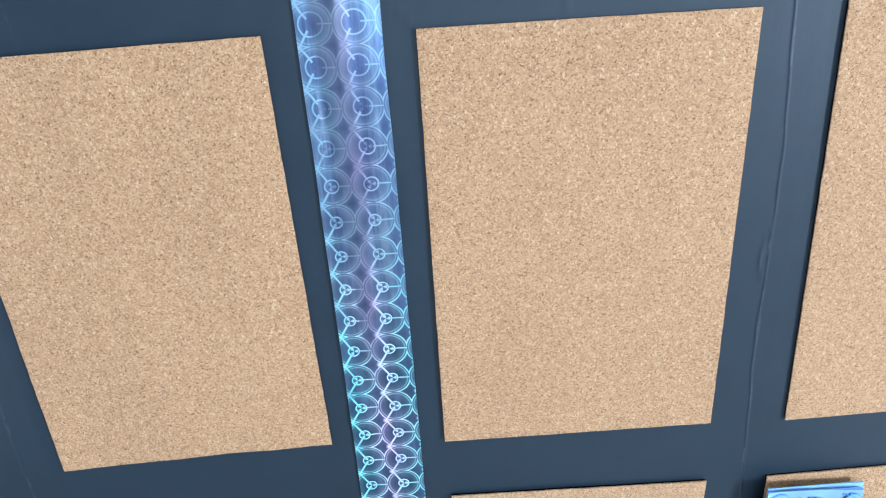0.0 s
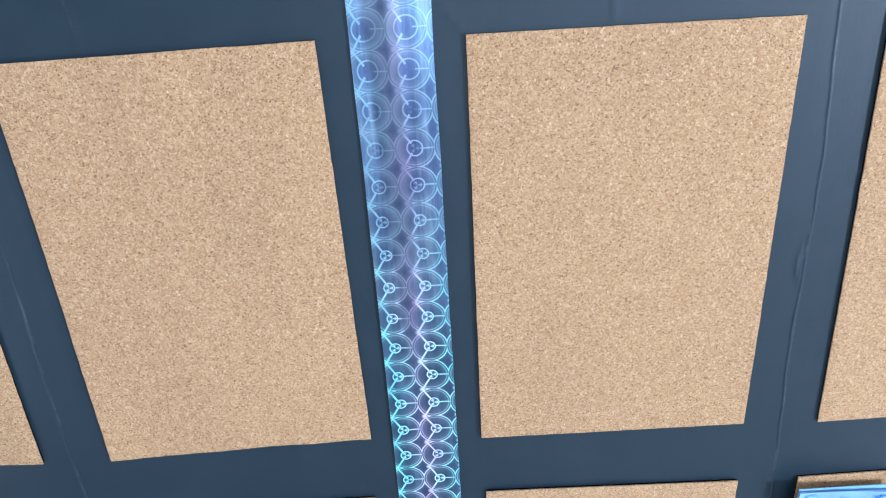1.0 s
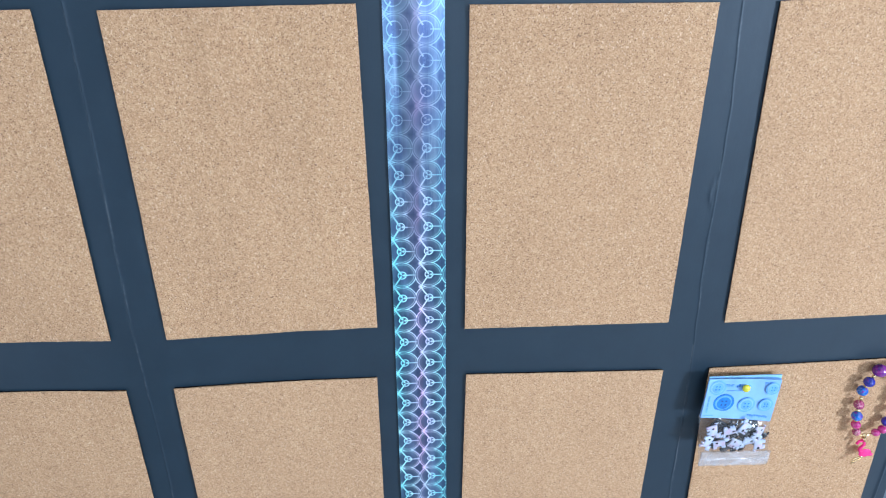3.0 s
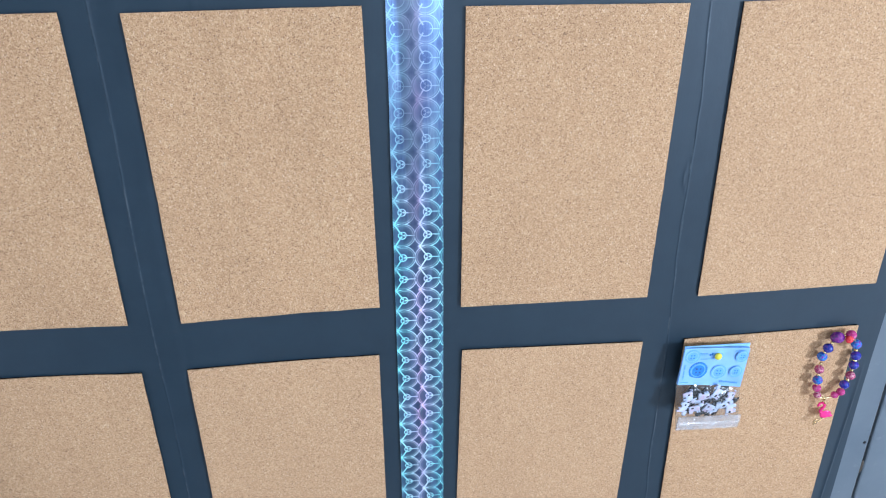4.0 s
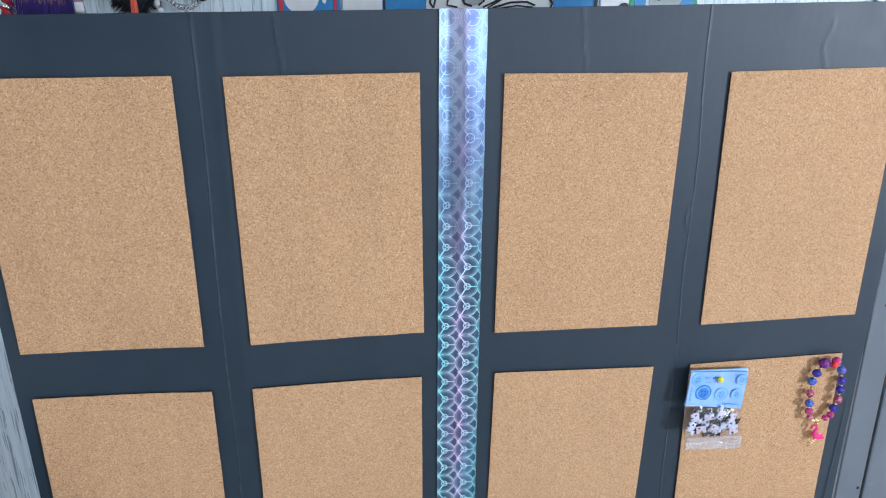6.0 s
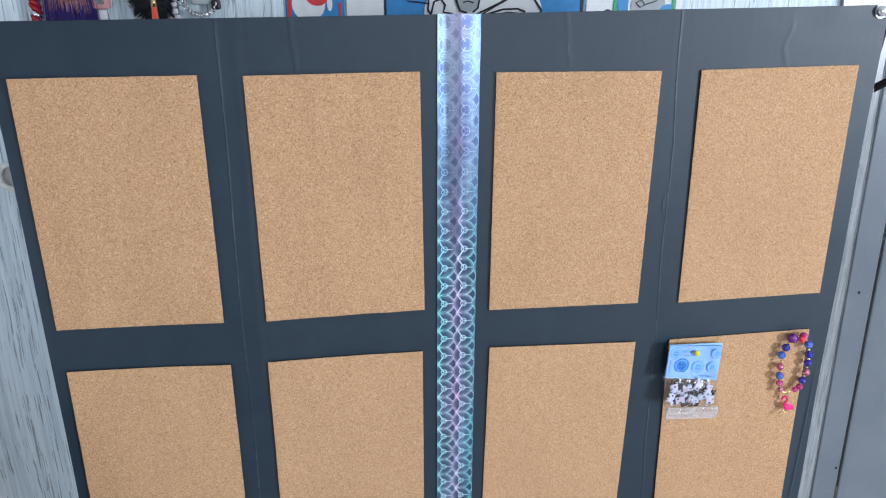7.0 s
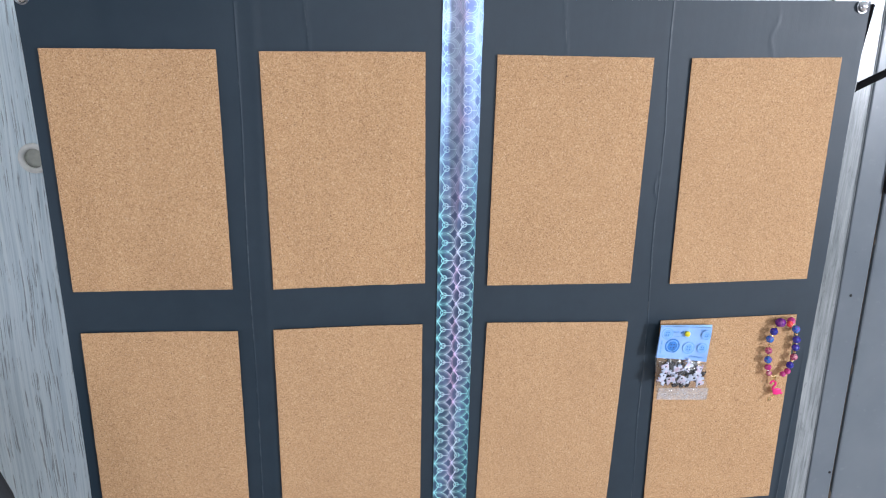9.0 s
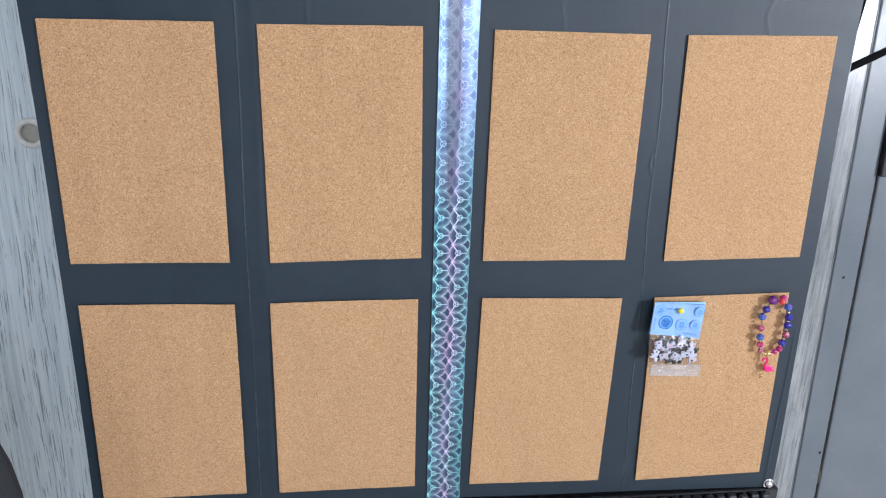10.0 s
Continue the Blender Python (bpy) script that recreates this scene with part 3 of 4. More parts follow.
def relief(x, z):
    """How far the card stands proud: soft warps, two creases, a few dents."""
    v = (z - 0.575) / 0.765
    y = bow(x, z) + 0.000015 * math.sin(x * 520 + 2 * noise.noise((x * 20, z * 2, 1))) + 0.00005 * noise.noise((x * 60, z * 1.5, 7)) + 0.0012 * noise.noise((x * 4.5, z * 2.2, 0.3)) + 0.0004 * noise.noise((x * 14, z * 7, 4.0))

    def ridge(d, w, h):
        return h * math.exp(-(d / w) ** 2)

    c1 = x + 0.274 - 0.0008 * math.sin(z * 17)
    y += ridge(c1, 0.0008, 0.0004) + ridge(c1 - 0.02, 0.006, 0.0004)
    c2 = x - crease2(v)
    y += ridge(c2, 0.0008, 0.00046)
    # scuffed fold along the edge, low down
    if z < 0.86:
        y += ridge(x - 0.522 - 0.002 * math.sin(z * 9), 0.0018, 0.0010) * min(1, (0.86 - z) * 14)
    # crescent dent beside the crease, scratches by the tiles
    r = math.hypot(x - 0.279, (z - 1.102) * 0.8)
    if x < 0.270:
        y += ridge(r - 0.0145, 0.0012, 0.0007)
    if z > 1.27:
        y += ridge(x + 0.19 + 0.1 * (z - 1.3), 0.0010, 0.0006)
        y += ridge(x - 0.128 + 0.12 * (z - 1.3), 0.0010, 0.0006)
        y += ridge(x - 0.403 - 0.004 * math.sin(z * 120), 0.0009, 0.0006) * (1 if z < 1.325 else 0)
    if 1.268 < z < 1.29:
        y += ridge((x - 0.036) + 0.9 * (z - 1.278), 0.0012, 0.00085)
    return y


def corner(u, v):
    """The board's outline: not quite square."""
    left = -0.5098 - 0.0095 * v ** 3 + 0.0006 * math.sin(9 * v)
    right = 0.5355 - 0.008 * v + 0.0008 * math.sin(14 * v)
    x = left + (right - left) * u
    low, high = 0.590 - 0.0185 * u, 1.3290 + 0.0160 * u - 0.0012 * math.sin(math.pi * u)
    return x, low + (high - low) * v


def board_front(u, v):
    x, z = corner(u, v)
    # the columns follow the slanting crease
    x += (crease2((z - 0.575) / 0.765) - 0.2735) * max(0, 1 - abs(x - 0.2735) / 0.09)
    return x, -relief(x, z), z


us = sorted(set([round(i / 420, 5) for i in range(421)] + [round((x + 0.512) / 1.044, 5) for c in (-0.274, 0.2735, 0.522) for x in [c + k * 0.0006 for k in range(-9, 10)]]))
ob = part("card_panel", sheet([u for u in us if 0 <= u <= 1], [i / 150 for i in range(151)], board_front, 0.006), [CARD, MATTE], board, smooth=False)
ob.matrix_parent_inverse = Matrix.Translation((-0.01, 0, -0.575))
for f in ob.data.polygons:
    f.use_smooth = abs(f.normal.y) > 0.8
    f.material_index = int(abs(f.normal.y) < 0.5)

# a glossy grey strip: the highlight of clear film along the upper side edge, given as colour
EDGE = simple("edge_highlight_grey", (0.26, 0.28, 0.29), 0.2, grain=220, spread=0.5)
bm = bmesh.new()
tube(bm, [(0.5355 - 0.008 * v + 0.0008 * math.sin(14 * v) + 0.0006 + 0.0007 * math.sin(v * 60), 0.003, 0.5715 + 0.7735 * v) for v in (0.60 + 0.27 * k / 24 for k in range(25))], 0.0024, 8, 0.0018)
ob = part("edge_tape", bm, EDGE, board, "glossy grey strip for the highlight of clear film on the card's edge", smooth=True)
ob.matrix_parent_inverse = Matrix.Translation((-0.01, 0, -0.575))

# chrome dome screws at the corners
for x, z in ((-0.509, 1.3255), (0.517, 1.338), (0.527, 0.579)):
    screw = empty("dome_screw", x, -0.001, z, "chrome dome-headed screw in the board's corner", "screw", "screws of the board")
    bm = bmesh.new()
    ball(bm, 0, -0.0025, 0, 0.0072, 1, 0.85, 1, 18, 12)
    part("dome", bm, CHROME, screw, smooth=True)
    part("washer", disc(bmesh.new(), 0, -0.0016, 0, 0.0085, 0.0025), CHROME, screw)


# ---- the cork tiles ----
def cork_tile(cx, cz, w, h, turn, seed, ripple):
    rng = random.Random(seed)
    a, b = rng.random() * 9, rng.random() * 9

    def front(u, v):
        x, z = (u - 0.5) * w, (v - 0.5) * h
        if u in (0, 1):
            x += 0.00025 * noise.noise((a, z * 60, b)) + 0.0002 * noise.noise((a, z * 300, b))
        if v in (0, 1):
            z += 0.00025 * noise.noise((x * 60, a, b)) + 0.0002 * noise.noise((x * 300, a, b))
        y = -0.0020 - ripple * (0.20 * math.sin(x * (150 + 14 * a) + 2.2 * noise.noise((x * 12, z * 2.5, b)) + 3 * z) * (0.5 + 0.7 * noise.noise((x * 11, z * 3.5, a + 4))) + 1.25 * noise.noise((x * 24, z * 3.5, a)))
        y -= 0.0004 * max(0, noise.noise((x * 9, z * 9, b))) + bow(cx + x, cz + z)
        for q in (u, v):
            if q in (0, 1):
                y += 0.00022
        return x, y, z

    us = [0, 0.004] + [i / 44 for i in range(1, 44)] + [0.996, 1]
    vs = [0, 0.003] + [i / 60 for i in range(1, 60)] + [0.997, 1]
    tile = new("cork_tile")
    tile.matrix_world = pose(cx, -0.0012, cz, 0, turn, 0)
    ob = part("cork_sheet", sheet(us, vs, front, lambda x, z: -0.0008 - bow(cx + x, cz + z)), CORK, tile)
    for f in ob.data.polygons:
        f.use_smooth = abs(f.normal.y) > 0.9

    # added black layer that gives the tile's side faces their shade
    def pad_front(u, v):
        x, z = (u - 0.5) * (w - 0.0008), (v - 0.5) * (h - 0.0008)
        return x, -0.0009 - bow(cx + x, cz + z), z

    part("backing", sheet([i / 12 for i in range(13)], [i / 16 for i in range(17)], pad_front, 0.001), MATTE, tile, "thin black layer behind the cork, standing for its shaded edges")
    return tile


TILES = [(-0.397, 1.1195, 0.2, 0.302, -0.45, 0.0009), (-0.146, 1.1203, 0.2, 0.302, -0.75, 0.0010),
         (0.1428, 1.1178, 0.2025, 0.305, 0.2, 0.00014), (0.4005, 1.1183, 0.205, 0.308, -1.1, 0.00012),
         (-0.3935, 0.7590, 0.2, 0.302, 0.1, 0.0009), (-0.1467, 0.7585, 0.2, 0.304, -0.1, 0.0009),
         (0.1415, 0.7560, 0.203, 0.305, 1.1, 0.00016), (0.4005, 0.7545, 0.206, 0.309, -1.2, 0.00012)]
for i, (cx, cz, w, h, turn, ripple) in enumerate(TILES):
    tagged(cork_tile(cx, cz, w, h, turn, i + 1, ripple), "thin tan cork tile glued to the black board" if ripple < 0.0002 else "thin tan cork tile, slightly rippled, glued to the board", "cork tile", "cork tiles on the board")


# ---- the holographic tape ----
def tape_front(u, v):
    x = -0.0275 + 0.0500 * u
    z = 0.582 + 0.7540 * v
    y = -0.0022 - 0.0012 * noise.noise((x * 4.5, z * 2.2, 0.3)) - 0.0005 * math.exp(-((u - 0.45) / 0.1) ** 2) * (0.5 + 0.5 * math.sin(z * 6)) - 0.00025 * noise.noise((x * 60, z * 8, 2))
    if u in (0, 1):
        x += 0.0004 * noise.noise((u, z * 18, 1))
    return x, y, z


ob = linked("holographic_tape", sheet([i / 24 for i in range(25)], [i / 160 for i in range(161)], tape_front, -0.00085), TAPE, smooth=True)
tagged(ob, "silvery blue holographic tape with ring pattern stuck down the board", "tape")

# ---- the packet of buttons ----
packet = empty("button_packet", 0.3242, -0.0155, 0.8550, "clear packet of white and black buttons with blue card header", "packet")
packet.rotation_euler = (0, radians(4.2), radians(3))


def card(w, h, t, curl):
    return sheet([i / 16 for i in range(17)], [i / 8 for i in range(9)], lambda u, v: ((u - 0.5) * w, -t - curl * (u - 0.3) ** 2 - curl * 0.4 * (1 - v), v * h - 0.0045 * u * (1 - v)), 0.0)


ob = part("header_back", card(0.078, 0.0485, 0.0006, 0.002), CARDBACK, packet, "pale blue rear card")
ob.matrix_basis = pose(0.0035, 0.0035, 0.0, 0, -1.8, 0)
header = part("header_card", card(0.077, 0.047, 0.0006, 0.006), CARDBLUE, packet, "light blue printed card header")


def on_card(u, v):
    """A place on the header: u across, v down."""
    return (u - 0.5) * 0.078, -0.0006 - 0.006 * (u - 0.3) ** 2 - 0.0024 * v - 0.0004 - 0.0016 * max(0, u - 0.5), (1 - v) * 0.047 - 0.0045 * u * v


for u, v, r, mat, holes in ((0.28, 0.60, 0.0112, PRINT1, True), (0.60, 0.63, 0.0094, PRINT2, True), (0.86, 0.60, 0.0078, PRINT2, True), (0.145, 0.22, 0.0090, PRINT2, True), (0.90, 0.20, 0.0076, PRINT2, True)):
    x, y, z = on_card(u, v)
    b = part("printed_button", disc(bmesh.new(), x, y - 0.0001, z, r, 0.0004, 32), mat, header, "printed blue button")
    part("button_face", disc(bmesh.new(), x - r * 0.03, y - 0.00022, z + r * 0.04, r * 0.80, 0.0003, 32), PRINT2 if mat is PRINT1 else CARDBLUE, b)
    part("button_well", disc(bmesh.new(), x, y - 0.00034, z, r * 0.66, 0.0003, 32), mat, b)
    bm = bmesh.new()
    for sx in (-1, 1):
        for sz in (-1, 1):
            disc(bm, x + sx * r * 0.2, y - 0.00046, z + sz * r * 0.2, r * 0.11, 0.0003, 10)
    part("button_holes", bm, PRINT3 if mat is PRINT1 else PRINT1, b)
# unreadable lettering as bars
def lettering(u0, u1, v, h, count, mat, seed):
    rng = random.Random(seed)
    step = (u1 - u0) / count
    for k in range(count):
        x, y, z = on_card(u0 + step * (k + 0.5), v + rng.uniform(-0.012, 0.012))
        w, hh = step * 0.078 * rng.uniform(0.42, 0.72), h * rng.uniform(0.7, 1.1)
        part("print_bar", boxed(x - w / 2, x + w / 2, y - 0.0002, y + 0.0004, z - hh / 2, z + hh / 2), mat, header)


lettering(0.25, 0.37, 0.17, 0.0030, 4, PRINT2, 1)
lettering(0.40, 0.46, 0.17, 0.0034, 2, PRINT1, 2)
lettering(0.48, 0.60, 0.18, 0.0030, 4, PRINT2, 3)
lettering(0.64, 0.93, 0.885, 0.0022, 9, PRINT2, 4)
lettering(0.78, 0.92, 0.075, 0.0013, 4, PRINT2, 5)
for u, v, w, h, mat in ((0.42, 0.29, 0.022, 0.0006, PRINT2), (0.10, 0.93, 0.010, 0.0006, PRINT2), (0.065, 0.50, 0.0016, 0.006, PRINT2), (0.065, 0.66, 0.0016, 0.005, PRINT2), (0.065, 0.80, 0.0016, 0.005, PRINT2)):
    x, y, z = on_card(u, v)
    part("print_bar", boxed(x - w / 2, x + w / 2, y - 0.0002, y + 0.0004, z - h / 2, z + h / 2), mat, header)

PW = 0.0795


def film_front(u, v):
    x, z = (u - 0.5) * PW + 0.0150 * (1 - v), -0.066 + 0.068 * v
    bulge = math.sin(math.pi * min(1, max(0, (v - 0.22) / 0.78))) * math.sin(math.pi * u) ** 0.6 if 0 < u < 1 else 0
    return x, -0.0012 - 0.0085 * bulge - 0.0012 * noise.noise((x * 90, z * 90, 5)) * (1 if 0 < u < 1 else 0), z


ob = part("bag_film", sheet([i / 30 for i in range(31)], [i / 24 for i in range(25)], film_front, 0.0005), FILM, packet, "clear crinkled plastic bag", smooth=True)
ob.visible_shadow = False
bm = sheet([i / 40 for i in range(41)], [0, 0.2, 0.45, 0.5, 0.55, 0.8, 1], lambda u, v: ((u - 0.5) * PW * 0.99 + 0.0146, -0.0022 - 0.0008 * noise.noise((u * 14, v * 3, 1)) - (0.0008 if v == 0.5 else 0), -0.0675 + 0.0190 * v), -0.0005)
part("bag_seal", bm, SEAL, packet, "translucent heat-sealed strip").visible_shadow = False


def novelty_button(rng, s):
    """A flat white animal-shaped button with stubby legs, horns and a tail, and dark spots."""
    bm = bmesh.new()
    box(bm, -0.0072 * s, 0.0062 * s, -0.0011, 0.0011, -0.0044 * s, 0.0044 * s, bevel=0.0010)
    ball(bm, 0.0072 * s, -0.0006, 0.0046 * s, 0.0033 * s, 1.05, 0.36, 0.95, 10, 7)
    for x in (-0.0058, -0.0032, 0.0024, 0.0050):
        m = Matrix.Translation((x * s, 0, -0.003 * s)) @ Matrix.Rotation(rng.uniform(-0.35, 0.35), 4, "Y")
        box(bm, -0.0011 * s, 0.0011 * s, -0.0010, 0.0010, -0.0044 * s, 0.001 * s, bevel=0.0004, m=m)
    for x in (0.0046, 0.0098):
        ball(bm, x * s, 0, 0.0076 * s, 0.0014 * s, 0.7, 0.5, 1.3, 8, 5)
    tube(bm, [(-0.0062 * s, 0, 0.003 * s), (-0.0088 * s, 0, 0.0044 * s), (-0.0096 * s, 0, 0.0014 * s)], 0.0007 * s, 6)
    dark = bmesh.new()
    for x, z in ((rng.uniform(-0.005, -0.002), rng.uniform(-0.002, 0.002)), (0.0084, 0.0036)):
        ball(dark, x * s, -0.0009, z * s, 0.0015 * s, rng.uniform(0.8, 1.5), 0.4, rng.uniform(0.7, 1.3), 10, 6)
    return bm, dark


# black pieces lie behind the white ones, partly to stand for shade between them
rng = random.Random(7)
for x, z, tilt, black in ((-0.026, -0.012, 75, 0), (-0.015, -0.029, -15, 0), (-0.008, -0.013, 160, 0), (0.007, -0.008, -60, 0), (0.004, -0.029, 25, 0), (0.017, -0.027, 170, 0), (0.026, -0.015, 100, 0), (0.029, -0.031, -100, 0), (-0.029, -0.027, 110, 0),
                          (-0.018, -0.020, 140, 1), (0.0, -0.021, 120, 1), (0.013, -0.017, 150, 1), (0.022, -0.023, 20, 1), (-0.004, -0.033, 60, 1), (-0.018, -0.008, 30, 1), (0.018, -0.008, 75, 1), (0.010, -0.034, 0, 1)):
    bm, dark = novelty_button(rng, 1.0 if not black else 1.3)
    b = part("novelty_button", bm, B_BLACK if black else B_WHITE, packet, "black novelty button, also darkening the shaded gaps between the white ones" if black else "", smooth=True)
    b.matrix_basis = pose(x + 0.004, -0.0062 + 0.0032 * black, z - 0.0035, rng.uniform(-9, 9), tilt, rng.uniform(-9, 9))
    part("spots", dark, B_BLACK, b, "black spots" if not black else "", smooth=True)

pin = empty("push_pin", 0.3288, -0.0167, 0.8925, "yellow plastic push pin through the packet header", "push pin")
bm = bmesh.new()
ball(bm, 0, -0.003, 0, 0.0042, 1, 0.7, 1)
part("pin_head", bm, YELLOW, pin, smooth=True)
bm = bmesh.new()
tube(bm, [(0, -0.001, 0), (0, 0.0148, 0)], 0.0006, 6)
part("pin_shaft", bm, CHROME, pin)

# ---- the bead bracelet with its charm ----
bracelet = empty("bead_bracelet", 0.484, -0.010, 0.86, "blue, pink and purple bead bracelet hung on the cork", "bracelet")


def in_bracelet(name, bm, mat, label="", smooth=True):
    ob = part(name, bm, mat, bracelet, label, smooth)
    ob.matrix_parent_inverse = Matrix.Translation((-0.4875, 0.010, -0.8574))
    return ob


BEADS = ((0.4745, 0.9005, 0.0068, PURPLE, "purple bead"), (0.490, 0.903, 0.0056, PINK, "pink bead"), (0.500, 0.8895, 0.0056, SKYB, "sky blue bead"),
         (0.5045, 0.8725, 0.0056, ROYAL, "royal blue bead"), (0.504, 0.8605, 0.0054, ROYAL, "royal blue bead"), (0.504, 0.8455, 0.0052, ROSE, "rose marbled bead"),
         (0.501, 0.8315, 0.0054, ROYAL, "violet blue bead"), (0.4975, 0.8225, 0.0046, PINK, "pink bead"), (0.4915, 0.8180, 0.0042, PINK, "pink bead"),
         (0.4690, 0.8205, 0.0042, ROSE, "rose bead"), (0.467, 0.8295, 0.0048, PINK, "pink bead"), (0.464, 0.8425, 0.0054, SKYB, "sky blue bead"),
         (0.4635, 0.8565, 0.0052, ROSE, "rose marbled bead"), (0.463, 0.8745, 0.0055, SKYB, "blue bead"), (0.466, 0.887, 0.0055, ROYAL, "royal blue bead"))
depth, SX, SZ = -0.0124, -0.0035, 0.0050
cord = []
for x, z, r, mat, label in BEADS:
    bm = bmesh.new()
    ball(bm, x, depth - 0.001 * math.sin(z * 300), z, r * 1.05, 1.12 if mat is PURPLE else 1, 1, 0.95, 18, 12)
    in_bracelet("bead", bm, mat, label)
    cord.append((x, depth, z))
for i in range(len(cord)):
    a, b = Vector(cord[i]), Vector(cord[(i + 1) % len(cord)])
    if i == 8:
        continue
    ra, rb = BEADS[i][2], BEADS[(i + 1) % len(BEADS)][2]
    d = (b - a).length
    c = a + (b - a) * ((ra + (d - rb)) / 2 / d)
    bm = bmesh.new()
    ball(bm, c.x, c.y, c.z, 0.0021, 1, 1, 1, 10, 8)
    in_bracelet("spacer_bead", bm, GOLD if i not in (7, 9) else CHROME, "gilt spacer bead")
bm = bmesh.new()
tube(bm, [(0.4915, depth, 0.8180), (0.481, depth, 0.8135), (0.475, depth, 0.8145), (0.469, depth, 0.8205)], 0.0009, 6)
in_bracelet("wire", bm, GOLD, "gilt wire loop")
bm = bmesh.new()
torus(bm, (0.4805, depth, 0.8095), 0.0030, 0.0008, "X", 16, 6)
torus(bm, (0.4795, depth, 0.8135), 0.0026, 0.0009, "Y", 16, 6)
in_bracelet("jump_ring", bm, GOLD, "gilt jump ring")

# flat wading-bird charm in pink enamel on gilt
bm = bmesh.new()
y = depth
neck = [(0.4745, y, 0.8000), (0.4760, y, 0.8035), (0.4795, y, 0.8045), (0.4825, y, 0.8020), (0.4830, y, 0.7985), (0.4805, y, 0.7950), (0.4795, y, 0.7915), (0.4815, y, 0.7885)]
tube(bm, neck, 0.0014, 8, 0.0019)
ball(bm, 0.4870, y, 0.7868, 0.0056, 1.3, 0.26, 1.02, 16, 8)
ball(bm, 0.4935, y, 0.7840, 0.0026, 1.35, 0.45, 0.8, 12, 7)
pinkish = len(bm.faces)
tube(bm, [(0.4860, y, 0.7825), (0.4835, y, 0.7785), (0.4805, y, 0.7770), (0.4765, y, 0.7745), (0.4745, y, 0.7715)], 0.0008, 6)
tube(bm, [(0.4855, y, 0.7820), (0.4785, y, 0.7800), (0.4740, y, 0.7765), (0.4755, y, 0.7735), (0.4790, y, 0.7740)], 0.0008, 6)
bm.faces.ensure_lookup_table()
for f in bm.faces[pinkish:]:
    f.material_index = 1
charm = tagged(linked("charm", bm, [HOTPINK, GOLD], smooth=True), "hot pink enamel bird charm with gilt legs on the bracelet", "charm")
charm.location = (SX, 0, SZ)

pin = empty("push_pin", 0.4820, -0.014, 0.9030, "red push pin holding the bracelet to the cork", "push pin")
bm = bmesh.new()
ball(bm, 0, -0.004, 0, 0.0046, 1, 0.8, 1)
part("pin_head", bm, RED, pin, smooth=True)
bm = bmesh.new()
tube(bm, [(0, -0.001, 0), (0, 0.014, 0)], 0.0008, 6)
part("pin_shaft", bm, CHROME, pin)

# ---- pictures on the wall above the board ----
PZ0, PZ1 = 1.27, 1.47


def picture(x0, x1, label, mat, t=0.004):
    ob = empty("picture", (x0 + x1) / 2, WALL, PZ0, label, "picture", "pictures on the wall")
    part("print", boxed(x0 - (x0 + x1) / 2, x1 - (x0 + x1) / 2, -t, -0.0005, 0, PZ1 - PZ0, bevel=0.0008), mat, ob)
    return ob, (x0 + x1) / 2


def shape(pic, cx, name, mat, bm, label=""):
    ob = part(name, bm, mat, pic, label)
    ob.matrix_parent_inverse = Matrix.Translation((-cx, -WALL, -PZ0))


def stroke(pic, cx, pts, r=0.0012):
    bm = bmesh.new()
    tube(bm, [(x, WALL - 0.0062, z) for x, z in pts], r, 5)
    shape(pic, cx, "ink_line", INK, bm, "black drawn line")


Y = WALL - 0.0052
pic, cx = picture(-0.222, -0.130, "small picture in red, white and blue swirls", BLUEART)
shape(pic, cx, "white_patch", WHITE, disc(bmesh.new(), -0.186, Y, 1.335, 0.026, 0.0012, sz=1.0))
shape(pic, cx, "red_patch", REDART, disc(bmesh.new(), -0.172, Y - 0.0006, 1.349, 0.019, 0.0012, sz=0.9))
shape(pic, cx, "red_band", REDART, boxed(-0.219, -0.213, Y - 0.0006, Y + 0.001, PZ0 + 0.002, PZ1 - 0.01))
shape(pic, cx, "white_stroke", WHITE, disc(bmesh.new(), -0.153, Y - 0.0006, 1.336, 0.012, 0.0012, sx=0.35))
shape(pic, cx, "red_band", REDART, boxed(-0.139, -0.135, Y - 0.0006, Y + 0.001, PZ0 + 0.002, 1.337))
pic, cx = picture(-0.127, 0.262, "large blue picture with white curved shapes and black outlines", BLUEART)
shape(pic, cx, "white_panel", WHITE, boxed(-0.1265, -0.068, Y - 0.0002, Y + 0.001, PZ0 + 0.001, PZ1 - 0.001))
shape(pic, cx, "black_border", INK, boxed(-0.067, -0.0635, Y - 0.0004, Y + 0.001, PZ0 + 0.001, PZ1 - 0.001))
bm = bmesh.new()
disc(bm, 0.094, Y, 1.322, 0.097, 0.0012, 40, 1.0, 0.62)
shape(pic, cx, "white_patch", WHITE, bm)
shape(pic, cx, "grey_patch", GREYART, disc(bmesh.new(), 0.066, Y - 0.0006, 1.342, 0.021, 0.0012))
shape(pic, cx, "black_border", INK, boxed(0.256, 0.2605, Y - 0.0004, Y + 0.001, PZ0 + 0.001, PZ1 - 0.001))
stroke(pic, cx, [(-0.03, 1.339), (-0.01, 1.337), (0.006, 1.335)])
stroke(pic, cx, [(0.002, 1.358), (0.004, 1.34), (0.003, 1.325), (0.008, 1.318)], 0.0016)
stroke(pic, cx, [(0.008, 1.318), (0.013, 1.338), (0.024, 1.342), (0.031, 1.333), (0.028, 1.322), (0.044, 1.319)], 0.0016)
stroke(pic, cx, [(0.047, 1.36), (0.049, 1.34), (0.055, 1.324), (0.066, 1.321)], 0.0018)
stroke(pic, cx, [(0.085, 1.36), (0.087, 1.342), (0.084, 1.328), (0.076, 1.322)], 0.0016)
